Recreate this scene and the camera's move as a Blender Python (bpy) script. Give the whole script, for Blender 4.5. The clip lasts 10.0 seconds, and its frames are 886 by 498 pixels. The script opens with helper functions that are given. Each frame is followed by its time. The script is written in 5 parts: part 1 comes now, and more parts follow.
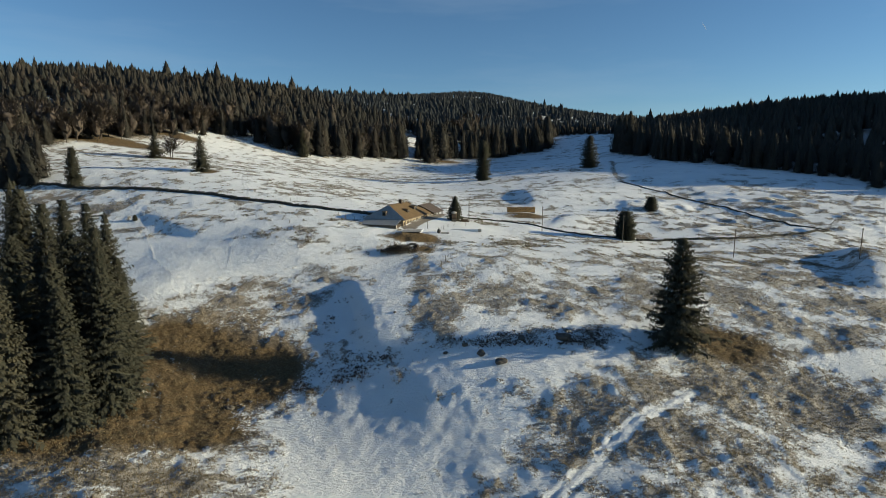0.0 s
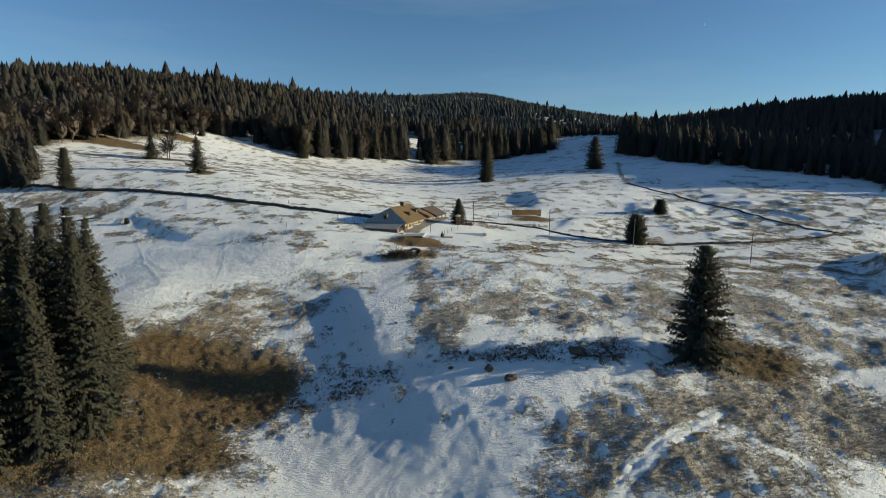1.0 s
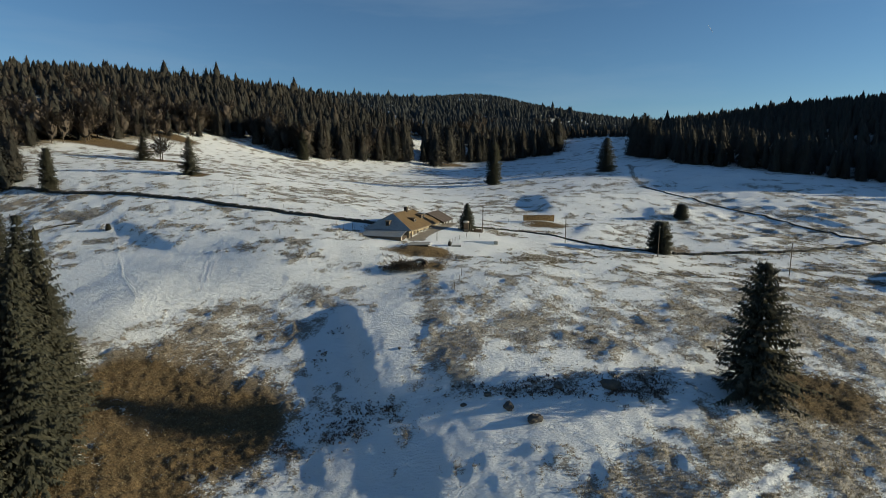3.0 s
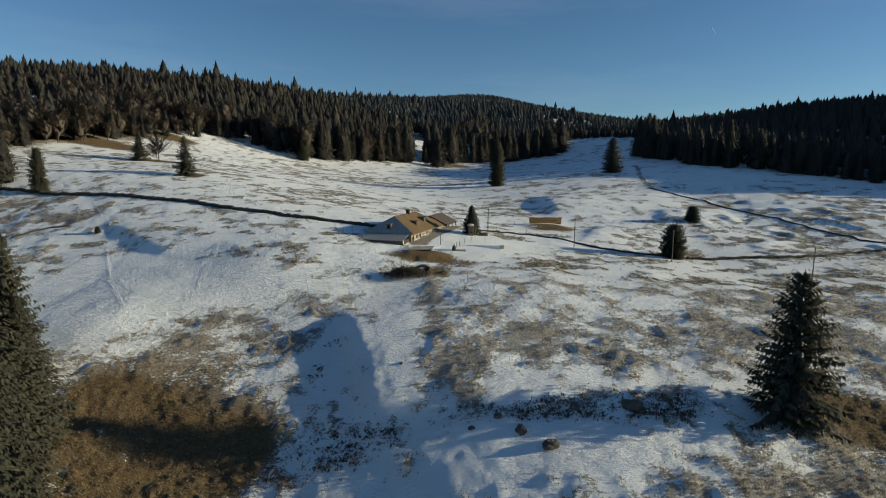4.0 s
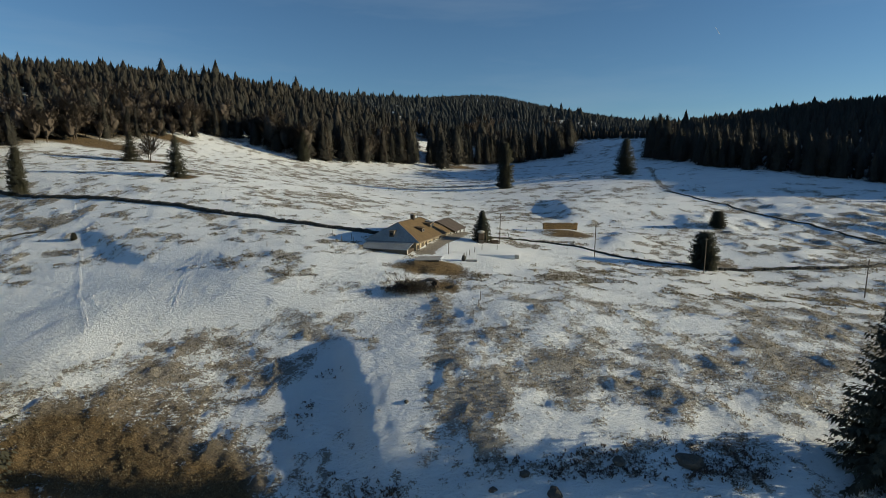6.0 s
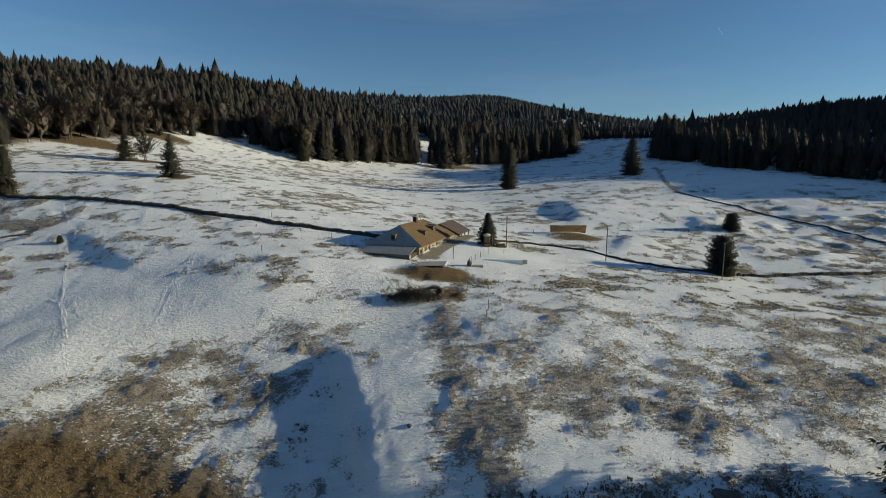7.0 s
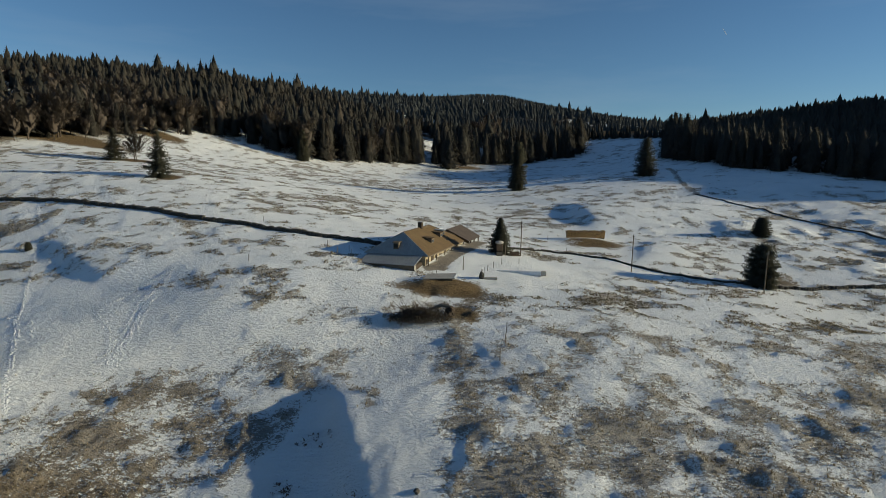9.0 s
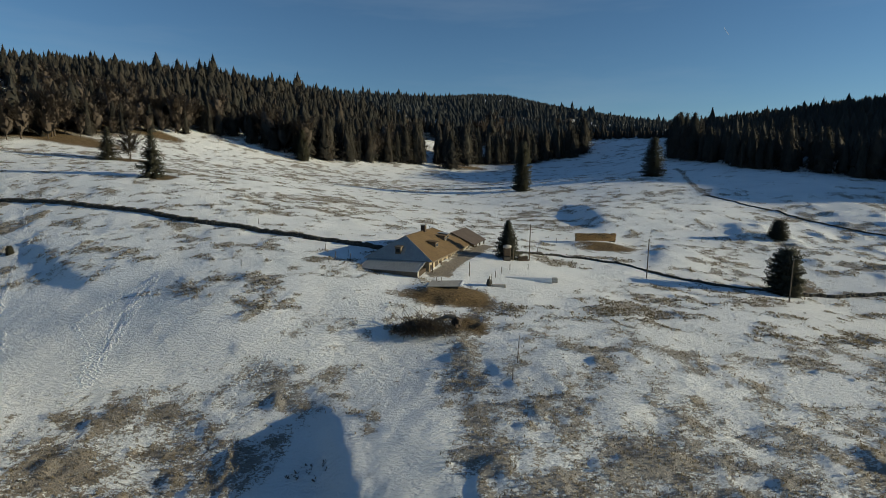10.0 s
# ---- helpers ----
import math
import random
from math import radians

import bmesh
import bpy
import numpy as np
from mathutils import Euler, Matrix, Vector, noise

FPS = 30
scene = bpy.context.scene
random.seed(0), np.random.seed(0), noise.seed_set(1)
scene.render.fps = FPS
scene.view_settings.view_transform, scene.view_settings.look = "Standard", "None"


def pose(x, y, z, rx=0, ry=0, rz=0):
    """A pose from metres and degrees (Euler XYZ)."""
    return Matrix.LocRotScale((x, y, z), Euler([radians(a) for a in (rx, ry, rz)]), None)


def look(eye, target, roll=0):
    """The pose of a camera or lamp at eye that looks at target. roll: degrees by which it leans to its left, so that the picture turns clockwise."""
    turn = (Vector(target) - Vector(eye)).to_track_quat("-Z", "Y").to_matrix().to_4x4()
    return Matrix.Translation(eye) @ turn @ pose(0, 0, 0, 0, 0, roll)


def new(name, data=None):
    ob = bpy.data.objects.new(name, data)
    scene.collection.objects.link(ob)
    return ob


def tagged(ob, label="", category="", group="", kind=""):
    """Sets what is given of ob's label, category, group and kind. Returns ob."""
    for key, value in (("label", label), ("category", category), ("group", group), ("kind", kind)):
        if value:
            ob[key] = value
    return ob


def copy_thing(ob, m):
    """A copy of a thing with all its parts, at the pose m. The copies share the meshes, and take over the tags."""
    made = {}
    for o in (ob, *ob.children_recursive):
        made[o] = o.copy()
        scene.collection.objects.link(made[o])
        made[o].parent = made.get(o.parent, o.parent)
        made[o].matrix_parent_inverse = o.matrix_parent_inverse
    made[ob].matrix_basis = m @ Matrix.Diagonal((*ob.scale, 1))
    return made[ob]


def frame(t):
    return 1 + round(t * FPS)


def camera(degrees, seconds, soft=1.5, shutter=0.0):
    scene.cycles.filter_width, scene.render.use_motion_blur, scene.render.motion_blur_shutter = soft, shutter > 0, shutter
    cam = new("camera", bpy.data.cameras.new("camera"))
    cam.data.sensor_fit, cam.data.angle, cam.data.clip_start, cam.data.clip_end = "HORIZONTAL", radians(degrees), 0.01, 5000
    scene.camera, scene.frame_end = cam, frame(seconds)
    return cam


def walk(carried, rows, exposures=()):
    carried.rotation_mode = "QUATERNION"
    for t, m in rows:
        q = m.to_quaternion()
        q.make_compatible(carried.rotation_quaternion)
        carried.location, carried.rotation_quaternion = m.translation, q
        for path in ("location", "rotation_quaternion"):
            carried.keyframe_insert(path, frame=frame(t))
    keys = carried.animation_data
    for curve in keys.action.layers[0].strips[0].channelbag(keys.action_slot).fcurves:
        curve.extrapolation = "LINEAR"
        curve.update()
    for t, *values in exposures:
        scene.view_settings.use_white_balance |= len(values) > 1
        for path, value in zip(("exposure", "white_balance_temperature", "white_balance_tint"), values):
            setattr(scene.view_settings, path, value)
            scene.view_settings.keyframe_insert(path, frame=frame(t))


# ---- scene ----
cam = camera(78.5, 10.0, soft=0.9)
METRES, EYE, TILT, LEAN, TURN = 65.0, 30.0, -9.0, 0.0, 0.0
ROWS = [
    (0.0, 0.0, 0.0, 0.0, 0.0, 0.0, 0.0),
    (0.5, -0.0046, 0.05, 0.0079, 0.07, 0.06, -0.04),
    (1.0, -0.0092, 0.0995, 0.0153, 0.15, 0.14, -0.06),
    (1.5, -0.0139, 0.1491, 0.023, 0.22, 0.21, -0.1),
    (2.0, -0.019, 0.1986, 0.0308, 0.3, 0.26, -0.14),
    (2.5, -0.024, 0.2487, 0.0386, 0.37, 0.31, -0.18),
    (4.0, -0.0393, 0.3982, 0.0618, 0.58, 0.43, -0.28),
    (4.5, -0.0445, 0.4478, 0.0692, 0.67, 0.48, -0.32),
    (5.0, -0.0501, 0.4972, 0.0768, 0.74, 0.53, -0.34),
    (5.5, -0.0557, 0.5465, 0.0847, 0.8, 0.56, -0.38),
    (7.0, -0.0738, 0.6935, 0.1085, 0.98, 0.59, -0.51),
    (7.5, -0.0794, 0.739, 0.1157, 1.03, 0.58, -0.54),
    (8.0, -0.0854, 0.7876, 0.1236, 1.09, 0.58, -0.57),
    (8.5, -0.0912, 0.8364, 0.1314, 1.15, 0.6, -0.62),
    (9.0, -0.097, 0.8853, 0.1387, 1.22, 0.62, -0.65),
    (9.5, -0.1034, 0.9339, 0.1463, 1.27, 0.63, -0.68),
    (10.0, -0.1101, 0.9819, 0.1533, 1.33, 0.64, -0.71),
]
walk(cam, [(t, pose(0, 0, EYE, TILT, LEAN, TURN) @ pose(METRES * x, METRES * y, METRES * z, 90 + pitch, roll, yaw)) for t, x, y, z, yaw, pitch, roll in ROWS],
     [(0.0, 0.48, 5780, 3), (2.5, 0.32, 5780, 3), (5.0, 0.22, 5780, 3), (7.5, 0.19, 5780, 3), (10.0, 0.09, 5780, 3)])

# ---- light ----
SUN_UP, SUN_TURN = radians(12.5), radians(91.0)
world = bpy.data.worlds.new("sky")
scene.world = world
world.use_nodes = True
wn = world.node_tree.nodes
sky = wn.new("ShaderNodeTexSky")
sky.sky_type, sky.sun_disc = "NISHITA", False
sky.sun_elevation, sky.sun_rotation = SUN_UP, SUN_TURN
sky.altitude, sky.air_density, sky.dust_density, sky.ozone_density = 1200, 1.0, 0.1, 3.0
veil, turn_sky, veil_map, veiled = wn.new("ShaderNodeTexNoise"), wn.new("ShaderNodeMapping"), wn.new("ShaderNodeMapRange"), wn.new("ShaderNodeMix")
turn_sky.inputs["Scale"].default_value, turn_sky.inputs["Rotation"].default_value = (1.4, 1.0, 9.0), (0.1, 0.22, 0)
veil.inputs["Scale"].default_value, veil.inputs["Detail"].default_value, veil.inputs["Roughness"].default_value = 1.3, 5, 0.6
for i, v in enumerate((0.50, 0.80, 0.0, 0.14)):
    veil_map.inputs[1 + i].default_value = v
veiled.data_type = "RGBA"
veiled.inputs[7].default_value = (5.2, 5.6, 6.0, 1)
wl = world.node_tree.links.new
wl(wn.new("ShaderNodeTexCoord").outputs["Generated"], turn_sky.inputs[0])
wl(turn_sky.outputs[0], veil.inputs["Vector"])
wl(veil.outputs["Fac"], veil_map.inputs[0])
wl(veil_map.outputs[0], veiled.inputs[0])
wl(sky.outputs[0], veiled.inputs[6])
wl(veiled.outputs[2], wn["Background"].inputs[0])
wn["Background"].inputs[1].default_value = 0.074
sun = new("sun", bpy.data.lights.new("sun", "SUN"))
sun.data.energy, sun.data.angle, sun.data.color = 5.0, radians(0.55), (1.0, 0.82, 0.53)
SUN_DIR = Vector((math.sin(SUN_TURN) * math.cos(SUN_UP), math.cos(SUN_TURN) * math.cos(SUN_UP), math.sin(SUN_UP)))
sun.matrix_world = look(SUN_DIR * 400, (0, 0, 0))


# ---- materials ----
def material(name, roughness=0.8, metallic=0.0):
    m = bpy.data.materials.new(name)
    m.use_nodes = True
    b = m.node_tree.nodes["Principled BSDF"]
    b.inputs["Roughness"].default_value, b.inputs["Metallic"].default_value = roughness, metallic
    b.inputs["Specular IOR Level"].default_value = 0.25
    return m


def node(m, kind, **inputs):
    n = m.node_tree.nodes.new(kind)
    for key, value in inputs.items():
        n.inputs[key.replace("_", " ")].default_value = value
    return n


def join(m, a, b):
    m.node_tree.links.new(a, b)


def noise_of(m, scale, detail=4.0, rough=0.55, stretch=None, coords="Object"):
    n = node(m, "ShaderNodeTexNoise", Scale=scale, Detail=detail, Roughness=rough)
    if coords == "Position":
        out = m.node_tree.nodes.new("ShaderNodeNewGeometry").outputs["Position"]
    else:
        out = m.node_tree.nodes.new("ShaderNodeTexCoord").outputs[coords]
    if stretch:
        mp = node(m, "ShaderNodeMapping", Scale=stretch)
        join(m, out, mp.inputs["Vector"])
        out = mp.outputs[0]
    join(m, out, n.inputs["Vector"])
    return n.outputs["Fac"]


def ramp(m, fac, *stops):
    r = m.node_tree.nodes.new("ShaderNodeValToRGB")
    el = r.color_ramp.elements
    while len(el) < len(stops):
        el.new(0.5)
    for e, (p, c) in zip(el, stops):
        e.position, e.color = p, (*c, 1.0)
    join(m, fac, r.inputs[0])
    return r.outputs[0]


def mix(m, fac, a, b, how="MIX"):
    x = m.node_tree.nodes.new("ShaderNodeMix")
    x.data_type, x.blend_type = "RGBA", how
    for value, socket in ((fac, x.inputs[0]), (a, x.inputs[6]), (b, x.inputs[7])):
        if isinstance(value, (int, float)):
            socket.default_value = value
        elif isinstance(value, tuple):
            socket.default_value = (*value, 1.0)
        else:
            join(m, value, socket)
    return x.outputs[2]


def sums(m, how, a, b):
    x = m.node_tree.nodes.new("ShaderNodeMath")
    x.operation = how
    for value, socket in ((a, x.inputs[0]), (b, x.inputs[1])):
        if isinstance(value, (int, float)):
            socket.default_value = value
        else:
            join(m, value, socket)
    return x.outputs[0]


def smooth(m, value, low, high, to_low=0.0, to_high=1.0):
    r = m.node_tree.nodes.new("ShaderNodeMapRange")
    r.interpolation_type = "SMOOTHSTEP"
    join(m, value, r.inputs[0])
    for i, v in enumerate((low, high, to_low, to_high)):
        r.inputs[1 + i].default_value = v
    return r.outputs[0]


def bump(m, height, strength=0.3, distance=0.05, before=None):
    b = node(m, "ShaderNodeBump", Strength=strength, Distance=distance)
    join(m, height, b.inputs["Height"])
    if before:
        join(m, before, b.inputs["Normal"])
    join(m, b.outputs[0], m.node_tree.nodes["Principled BSDF"].inputs["Normal"])
    return b.outputs[0]


def paint(m, colour):
    join(m, colour, m.node_tree.nodes["Principled BSDF"].inputs["Base Color"])


def plain(name, low, high, scale, roughness=0.8, metallic=0.0, grain=0.3, deep=0.03, stretch=None, islands=0.0):
    """A surface that wanders between two colours, with grain at a fine scale."""
    m = material(name, roughness, metallic)
    col = ramp(m, noise_of(m, scale, 5, 0.6, stretch), (0.3, low), (0.7, high))
    fine = noise_of(m, scale * 9, 3, 0.6, stretch)
    col = mix(m, 0.45, col, ramp(m, fine, (0.25, tuple(c * 0.5 for c in low)), (0.75, tuple(min(1, c * 1.35) for c in high))))
    if islands:
        rnd = m.node_tree.nodes.new("ShaderNodeNewGeometry").outputs["Random Per Island"]
        obj = m.node_tree.nodes.new("ShaderNodeObjectInfo").outputs["Random"]
        both = sums(m, "FRACT", sums(m, "ADD", rnd, obj), 0)
        col = mix(m, islands, col, ramp(m, both, (0.0, (0.25, 0.25, 0.25)), (1.0, (1.0, 1.0, 1.0))), "MULTIPLY")
    paint(m, col)
    bump(m, fine, grain, deep)
    return m


def ground_material():
    m = material("snowy_pasture", 0.7)
    cover = m.node_tree.nodes.new("ShaderNodeAttribute")
    cover.attribute_name = "bare"
    soil = m.node_tree.nodes.new("ShaderNodeAttribute")
    soil.attribute_name = "soil"
    mid = noise_of(m, 0.9, 4, 0.6, (0.75, 1.0, 1.0), "Position")
    fine = noise_of(m, 2.7, 5, 0.7, (0.8, 1.0, 1.0), "Position")
    speck = noise_of(m, 6.0, 3, 0.65, None, "Position")
    stub = noise_of(m, 4.6, 3, 0.7, (0.5, 1.25, 1.0), "Position")
    grain = m.node_tree.nodes.new("ShaderNodeAttribute")
    grain.attribute_name = "grain"
    rag = sums(m, "MULTIPLY", sums(m, "SUBTRACT", mid, 0.5), 1.05)
    for n, k in ((fine, grain.outputs["Fac"]), (speck, 0.9), (stub, 1.3)):
        rag = sums(m, "ADD", rag, sums(m, "MULTIPLY", sums(m, "SUBTRACT", n, 0.5), k))
    # thick snow lies clean, thin snow is broken by stubble
    rag = sums(m, "MULTIPLY", rag, smooth(m, cover.outputs["Fac"], 0.08, 0.42, 0.3, 1.0))
    v = sums(m, "ADD", cover.outputs["Fac"], rag)
    grown = smooth(m, v, 0.43, 0.60)
    straw = ramp(m, noise_of(m, 0.35, 5, 0.6, None, "Position"), (0.32, (0.135, 0.108, 0.076)), (0.5, (0.265, 0.195, 0.112)), (0.66, (0.11, 0.093, 0.07)))
    straw = mix(m, 0.55, straw, ramp(m, fine, (0.34, (0.034, 0.029, 0.023)), (0.66, (0.29, 0.212, 0.12))))
    earth = ramp(m, fine, (0.3, (0.05, 0.037, 0.022)), (0.5, (0.15, 0.1, 0.052)), (0.7, (0.24, 0.17, 0.09)))
    earth = mix(m, 0.5, earth, ramp(m, speck, (0.36, (0.02, 0.014, 0.008)), (0.62, (0.23, 0.16, 0.075))))
    straw = mix(m, 0.7, straw, ramp(m, smooth(m, speck, 0.38, 0.6), (0.0, (0.3, 0.3, 0.32)), (1.0, (1.15, 1.15, 1.1))), "MULTIPLY")
    mound = m.node_tree.nodes.new("ShaderNodeAttribute")
    mound.attribute_name = "mound"
    moss = ramp(m, fine, (0.3, (0.075, 0.055, 0.026)), (0.7, (0.235, 0.17, 0.075)))
    straw = mix(m, sums(m, "MULTIPLY", smooth(m, mound.outputs["Fac"], 0.18, 0.42), 0.85), straw, moss)
    grass = mix(m, soil.outputs["Fac"], straw, earth)
    white = ramp(m, noise_of(m, 0.12, 5, 0.6, None, "Position"), (0.3, (0.83, 0.84, 0.84)), (0.65, (0.92, 0.92, 0.91)))
    dusted = sums(m, "MULTIPLY", grown, sums(m, "ADD", sums(m, "MULTIPLY", soil.outputs["Fac"], 0.3), 0.7))
    paint(m, mix(m, dusted, white, grass))
    rough = smooth(m, grown, 0, 1, 0.55, 0.95)
    join(m, rough, m.node_tree.nodes["Principled BSDF"].inputs["Roughness"])
    drift = node(m, "ShaderNodeMapping", Rotation=(0, 0, 0.6), Scale=(0.8, 2.3, 1.0))
    join(m, m.node_tree.nodes.new("ShaderNodeNewGeometry").outputs["Position"], drift.inputs["Vector"])
    crust = node(m, "ShaderNodeTexNoise", Scale=1.7, Detail=7, Roughness=0.72)
    join(m, drift.outputs[0], crust.inputs["Vector"])
    calm = smooth(m, noise_of(m, 0.05, 3, 0.6, None, "Position"), 0.38, 0.62, 0.5, 1.0)
    b = bump(m, sums(m, "MULTIPLY", crust.outputs["Fac"], calm), 0.75, 0.38)
    b = bump(m, noise_of(m, 1.9, 5, 0.66, (0.7, 1.3, 1.0), "Position"), 0.95, 0.34, b)
    bump(m, sums(m, "MULTIPLY", sums(m, "ADD", speck, fine), sums(m, "ADD", sums(m, "MULTIPLY", grown, 1.2), 0.16)), 0.7, 0.16, b)
    return m


def leafy(m, share, crowned=True):
    """Lets part of the light through thin sprays; a crown's sprays are lit as the soft mass they form."""
    t = m.node_tree
    b, out = t.nodes["Principled BSDF"], t.nodes["Material Output"]
    thin, both = t.nodes.new("ShaderNodeBsdfTranslucent"), t.nodes.new("ShaderNodeMixShader")
    if crowned:
        facing, turned = t.nodes.new("ShaderNodeAttribute"), t.nodes.new("ShaderNodeVectorTransform")
        facing.attribute_name, turned.vector_type = "outward", "NORMAL"
        turned.convert_from, turned.convert_to = "OBJECT", "WORLD"
        join(m, facing.outputs["Vector"], turned.inputs[0])
        join(m, turned.outputs[0], b.inputs["Normal"])
        join(m, turned.outputs[0], thin.inputs["Normal"])
    join(m, b.inputs["Base Color"].links[0].from_socket, thin.inputs["Color"])
    both.inputs[0].default_value = share
    join(m, b.outputs[0], both.inputs[1])
    join(m, thin.outputs[0], both.inputs[2])
    join(m, both.outputs[0], out.inputs["Surface"])


def needle_material(name, dark, light, crowned=True):
    m = material(name, 0.85)
    g = m.node_tree.nodes.new("ShaderNodeNewGeometry")
    o = m.node_tree.nodes.new("ShaderNodeObjectInfo")
    col = ramp(m, g.outputs["Random Per Island"], (0.0, dark), (0.75, light), (1.0, tuple(c * 1.15 for c in light)))
    col = mix(m, 0.5, col, ramp(m, o.outputs["Random"], (0.0, (0.55, 0.6, 0.55)), (1.0, (1.0, 0.95, 0.85))), "MULTIPLY")
    col = mix(m, 0.6, col, ramp(m, noise_of(m, 0.09, 3, 0.6, None, "Position"), (0.35, (0.55, 0.55, 0.55)), (0.65, (1.0, 1.0, 1.0))), "MULTIPLY")
    paint(m, col)
    leafy(m, 0.2 if crowned else 0.35, crowned)
    return m


def wood_material(name, hues, spread=0.16):
    """Foliage of many trees in one mesh: hue wanders from tree to tree, a little from spray to spray."""
    m = material(name, 0.9)
    n = len(hues)
    tree_hue = noise_of(m, 0.15, 1, 0.5, (1, 1, 0.04), "Position")
    col = ramp(m, tree_hue, *[(0.34 + 0.32 * i / (n - 1), h) for i, h in enumerate(hues)])
    rnd = m.node_tree.nodes.new("ShaderNodeNewGeometry").outputs["Random Per Island"]
    col = mix(m, 1.0, col, ramp(m, rnd, (0.0, (1 - spread,) * 3), (1.0, (1.0,) * 3)), "MULTIPLY")
    stand = noise_of(m, 0.022, 2, 0.5, None, "Position")
    paint(m, mix(m, 0.6, col, ramp(m, stand, (0.35, (0.6, 0.62, 0.6)), (0.65, (1.0, 0.97, 0.92))), "MULTIPLY"))
    leafy(m, 0.12)
    return m


GROUND = ground_material()
NEEDLES = needle_material("spruce_needles", (0.076, 0.079, 0.06), (0.132, 0.124, 0.089))
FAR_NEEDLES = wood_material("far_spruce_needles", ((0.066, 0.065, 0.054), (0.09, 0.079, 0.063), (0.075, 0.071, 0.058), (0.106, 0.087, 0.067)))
# far ridge: the blue-grey haze of distance is put into the needle colour
HAZY_NEEDLES = wood_material("hazy_spruce_needles", ((0.08, 0.088, 0.088), (0.1, 0.106, 0.102), (0.088, 0.096, 0.094)))
FAR_TWIGS = wood_material("far_bare_twigs", ((0.15, 0.118, 0.094), (0.2, 0.158, 0.124), (0.17, 0.138, 0.112)))
TWIGS = needle_material("bare_twigs", (0.085, 0.069, 0.056), (0.17, 0.137, 0.108))
BRUSH = needle_material("brushwood", (0.085, 0.069, 0.056), (0.17, 0.137, 0.108), False)
BARK = plain("spruce_bark", (0.05, 0.038, 0.028), (0.11, 0.085, 0.065), 1.5, 0.9, stretch=(4, 4, 1))
STONE = plain("dry_stone", (0.055, 0.051, 0.044), (0.125, 0.115, 0.098), 0.8, 0.9, islands=0.7)
ROCK = plain("lichened_rock", (0.06, 0.052, 0.044), (0.14, 0.122, 0.1), 1.6, 0.9, grain=0.6)
ROOF_TILE = plain("brown_tiles", (0.095, 0.062, 0.030), (0.165, 0.112, 0.055), 0.5, 0.75)
ROOF_DARK = plain("dark_tiles", (0.06, 0.046, 0.039), (0.108, 0.086, 0.074), 0.5, 0.8)
SHEET = plain("grey_sheet_metal", (0.27, 0.275, 0.28), (0.42, 0.42, 0.40), 0.6, 0.45, 0.35, grain=0.08)
PLASTER = plain("cream_plaster", (0.27, 0.22, 0.145), (0.38, 0.32, 0.22), 0.9, 0.9)
TIMBER = plain("weathered_timber", (0.085, 0.066, 0.048), (0.18, 0.145, 0.108), 1.2, 0.85, stretch=(1, 1, 6))
DARK_WOOD = plain("dark_wood", (0.03, 0.022, 0.016), (0.075, 0.055, 0.04), 1.0, 0.85)
LOG_END = plain("cut_log", (0.33, 0.2, 0.08), (0.56, 0.37, 0.165), 2.0, 0.85, islands=0.45)
CONCRETE = plain("concrete", (0.27, 0.25, 0.22), (0.45, 0.42, 0.37), 0.7, 0.9)
SNOW = plain("settled_snow", (0.74, 0.75, 0.77), (0.86, 0.86, 0.87), 0.6, 0.6, grain=0.15)
STRAW = needle_material("dry_grass", (0.16, 0.128, 0.085), (0.38, 0.305, 0.19), False)
HEATH = needle_material("dwarf_shrub", (0.1, 0.078, 0.068), (0.21, 0.165, 0.135), False)
GLASS = material("window_glass", 0.08)
paint(GLASS, ramp(GLASS, noise_of(GLASS, 1.0), (0.3, (0.02, 0.022, 0.025)), (0.7, (0.05, 0.05, 0.05))))


# ---- mesh helpers ----
def mesh_of(name, verts, faces, mat, smooth_faces=False, outward=None):
    """A mesh from arrays of corners and of faces, all with the same number of corners."""
    verts, faces = np.asarray(verts, np.float32), np.asarray(faces, np.int32)
    me, k = bpy.data.meshes.new(name), faces.shape[1]
    me.vertices.add(len(verts))
    me.vertices.foreach_set("co", verts.ravel())
    me.loops.add(faces.size)
    me.loops.foreach_set("vertex_index", faces.ravel())
    me.polygons.add(len(faces))
    me.polygons.foreach_set("loop_start", np.arange(0, faces.size, k, dtype=np.int32))
    if smooth_faces:
        me.polygons.foreach_set("use_smooth", np.ones(len(faces), bool))
    me.update(calc_edges=True)
    me.validate()
    me.materials.append(mat)
    if outward is not None:
        me.attributes.new("outward", "FLOAT_VECTOR", "POINT").data.foreach_set("vector", np.asarray(outward, np.float32).ravel())
    return me


def crown_outward(v, corners, lift=2.3, jitter=0.2, seed=1):
    """The way a crown faces at each corner: out from its stem and up, a little uneven from spray to spray."""
    r = np.random.default_rng(seed)
    n = np.stack([v[:, 0], v[:, 1], np.zeros(len(v))], 1)
    n /= np.maximum(np.linalg.norm(n, axis=1, keepdims=True), 0.25)
    n += (0, 0, lift)
    n += np.repeat(r.normal(0, jitter, (len(v) // corners, 3)), corners, 0)
    return n / np.linalg.norm(n, axis=1, keepdims=True)


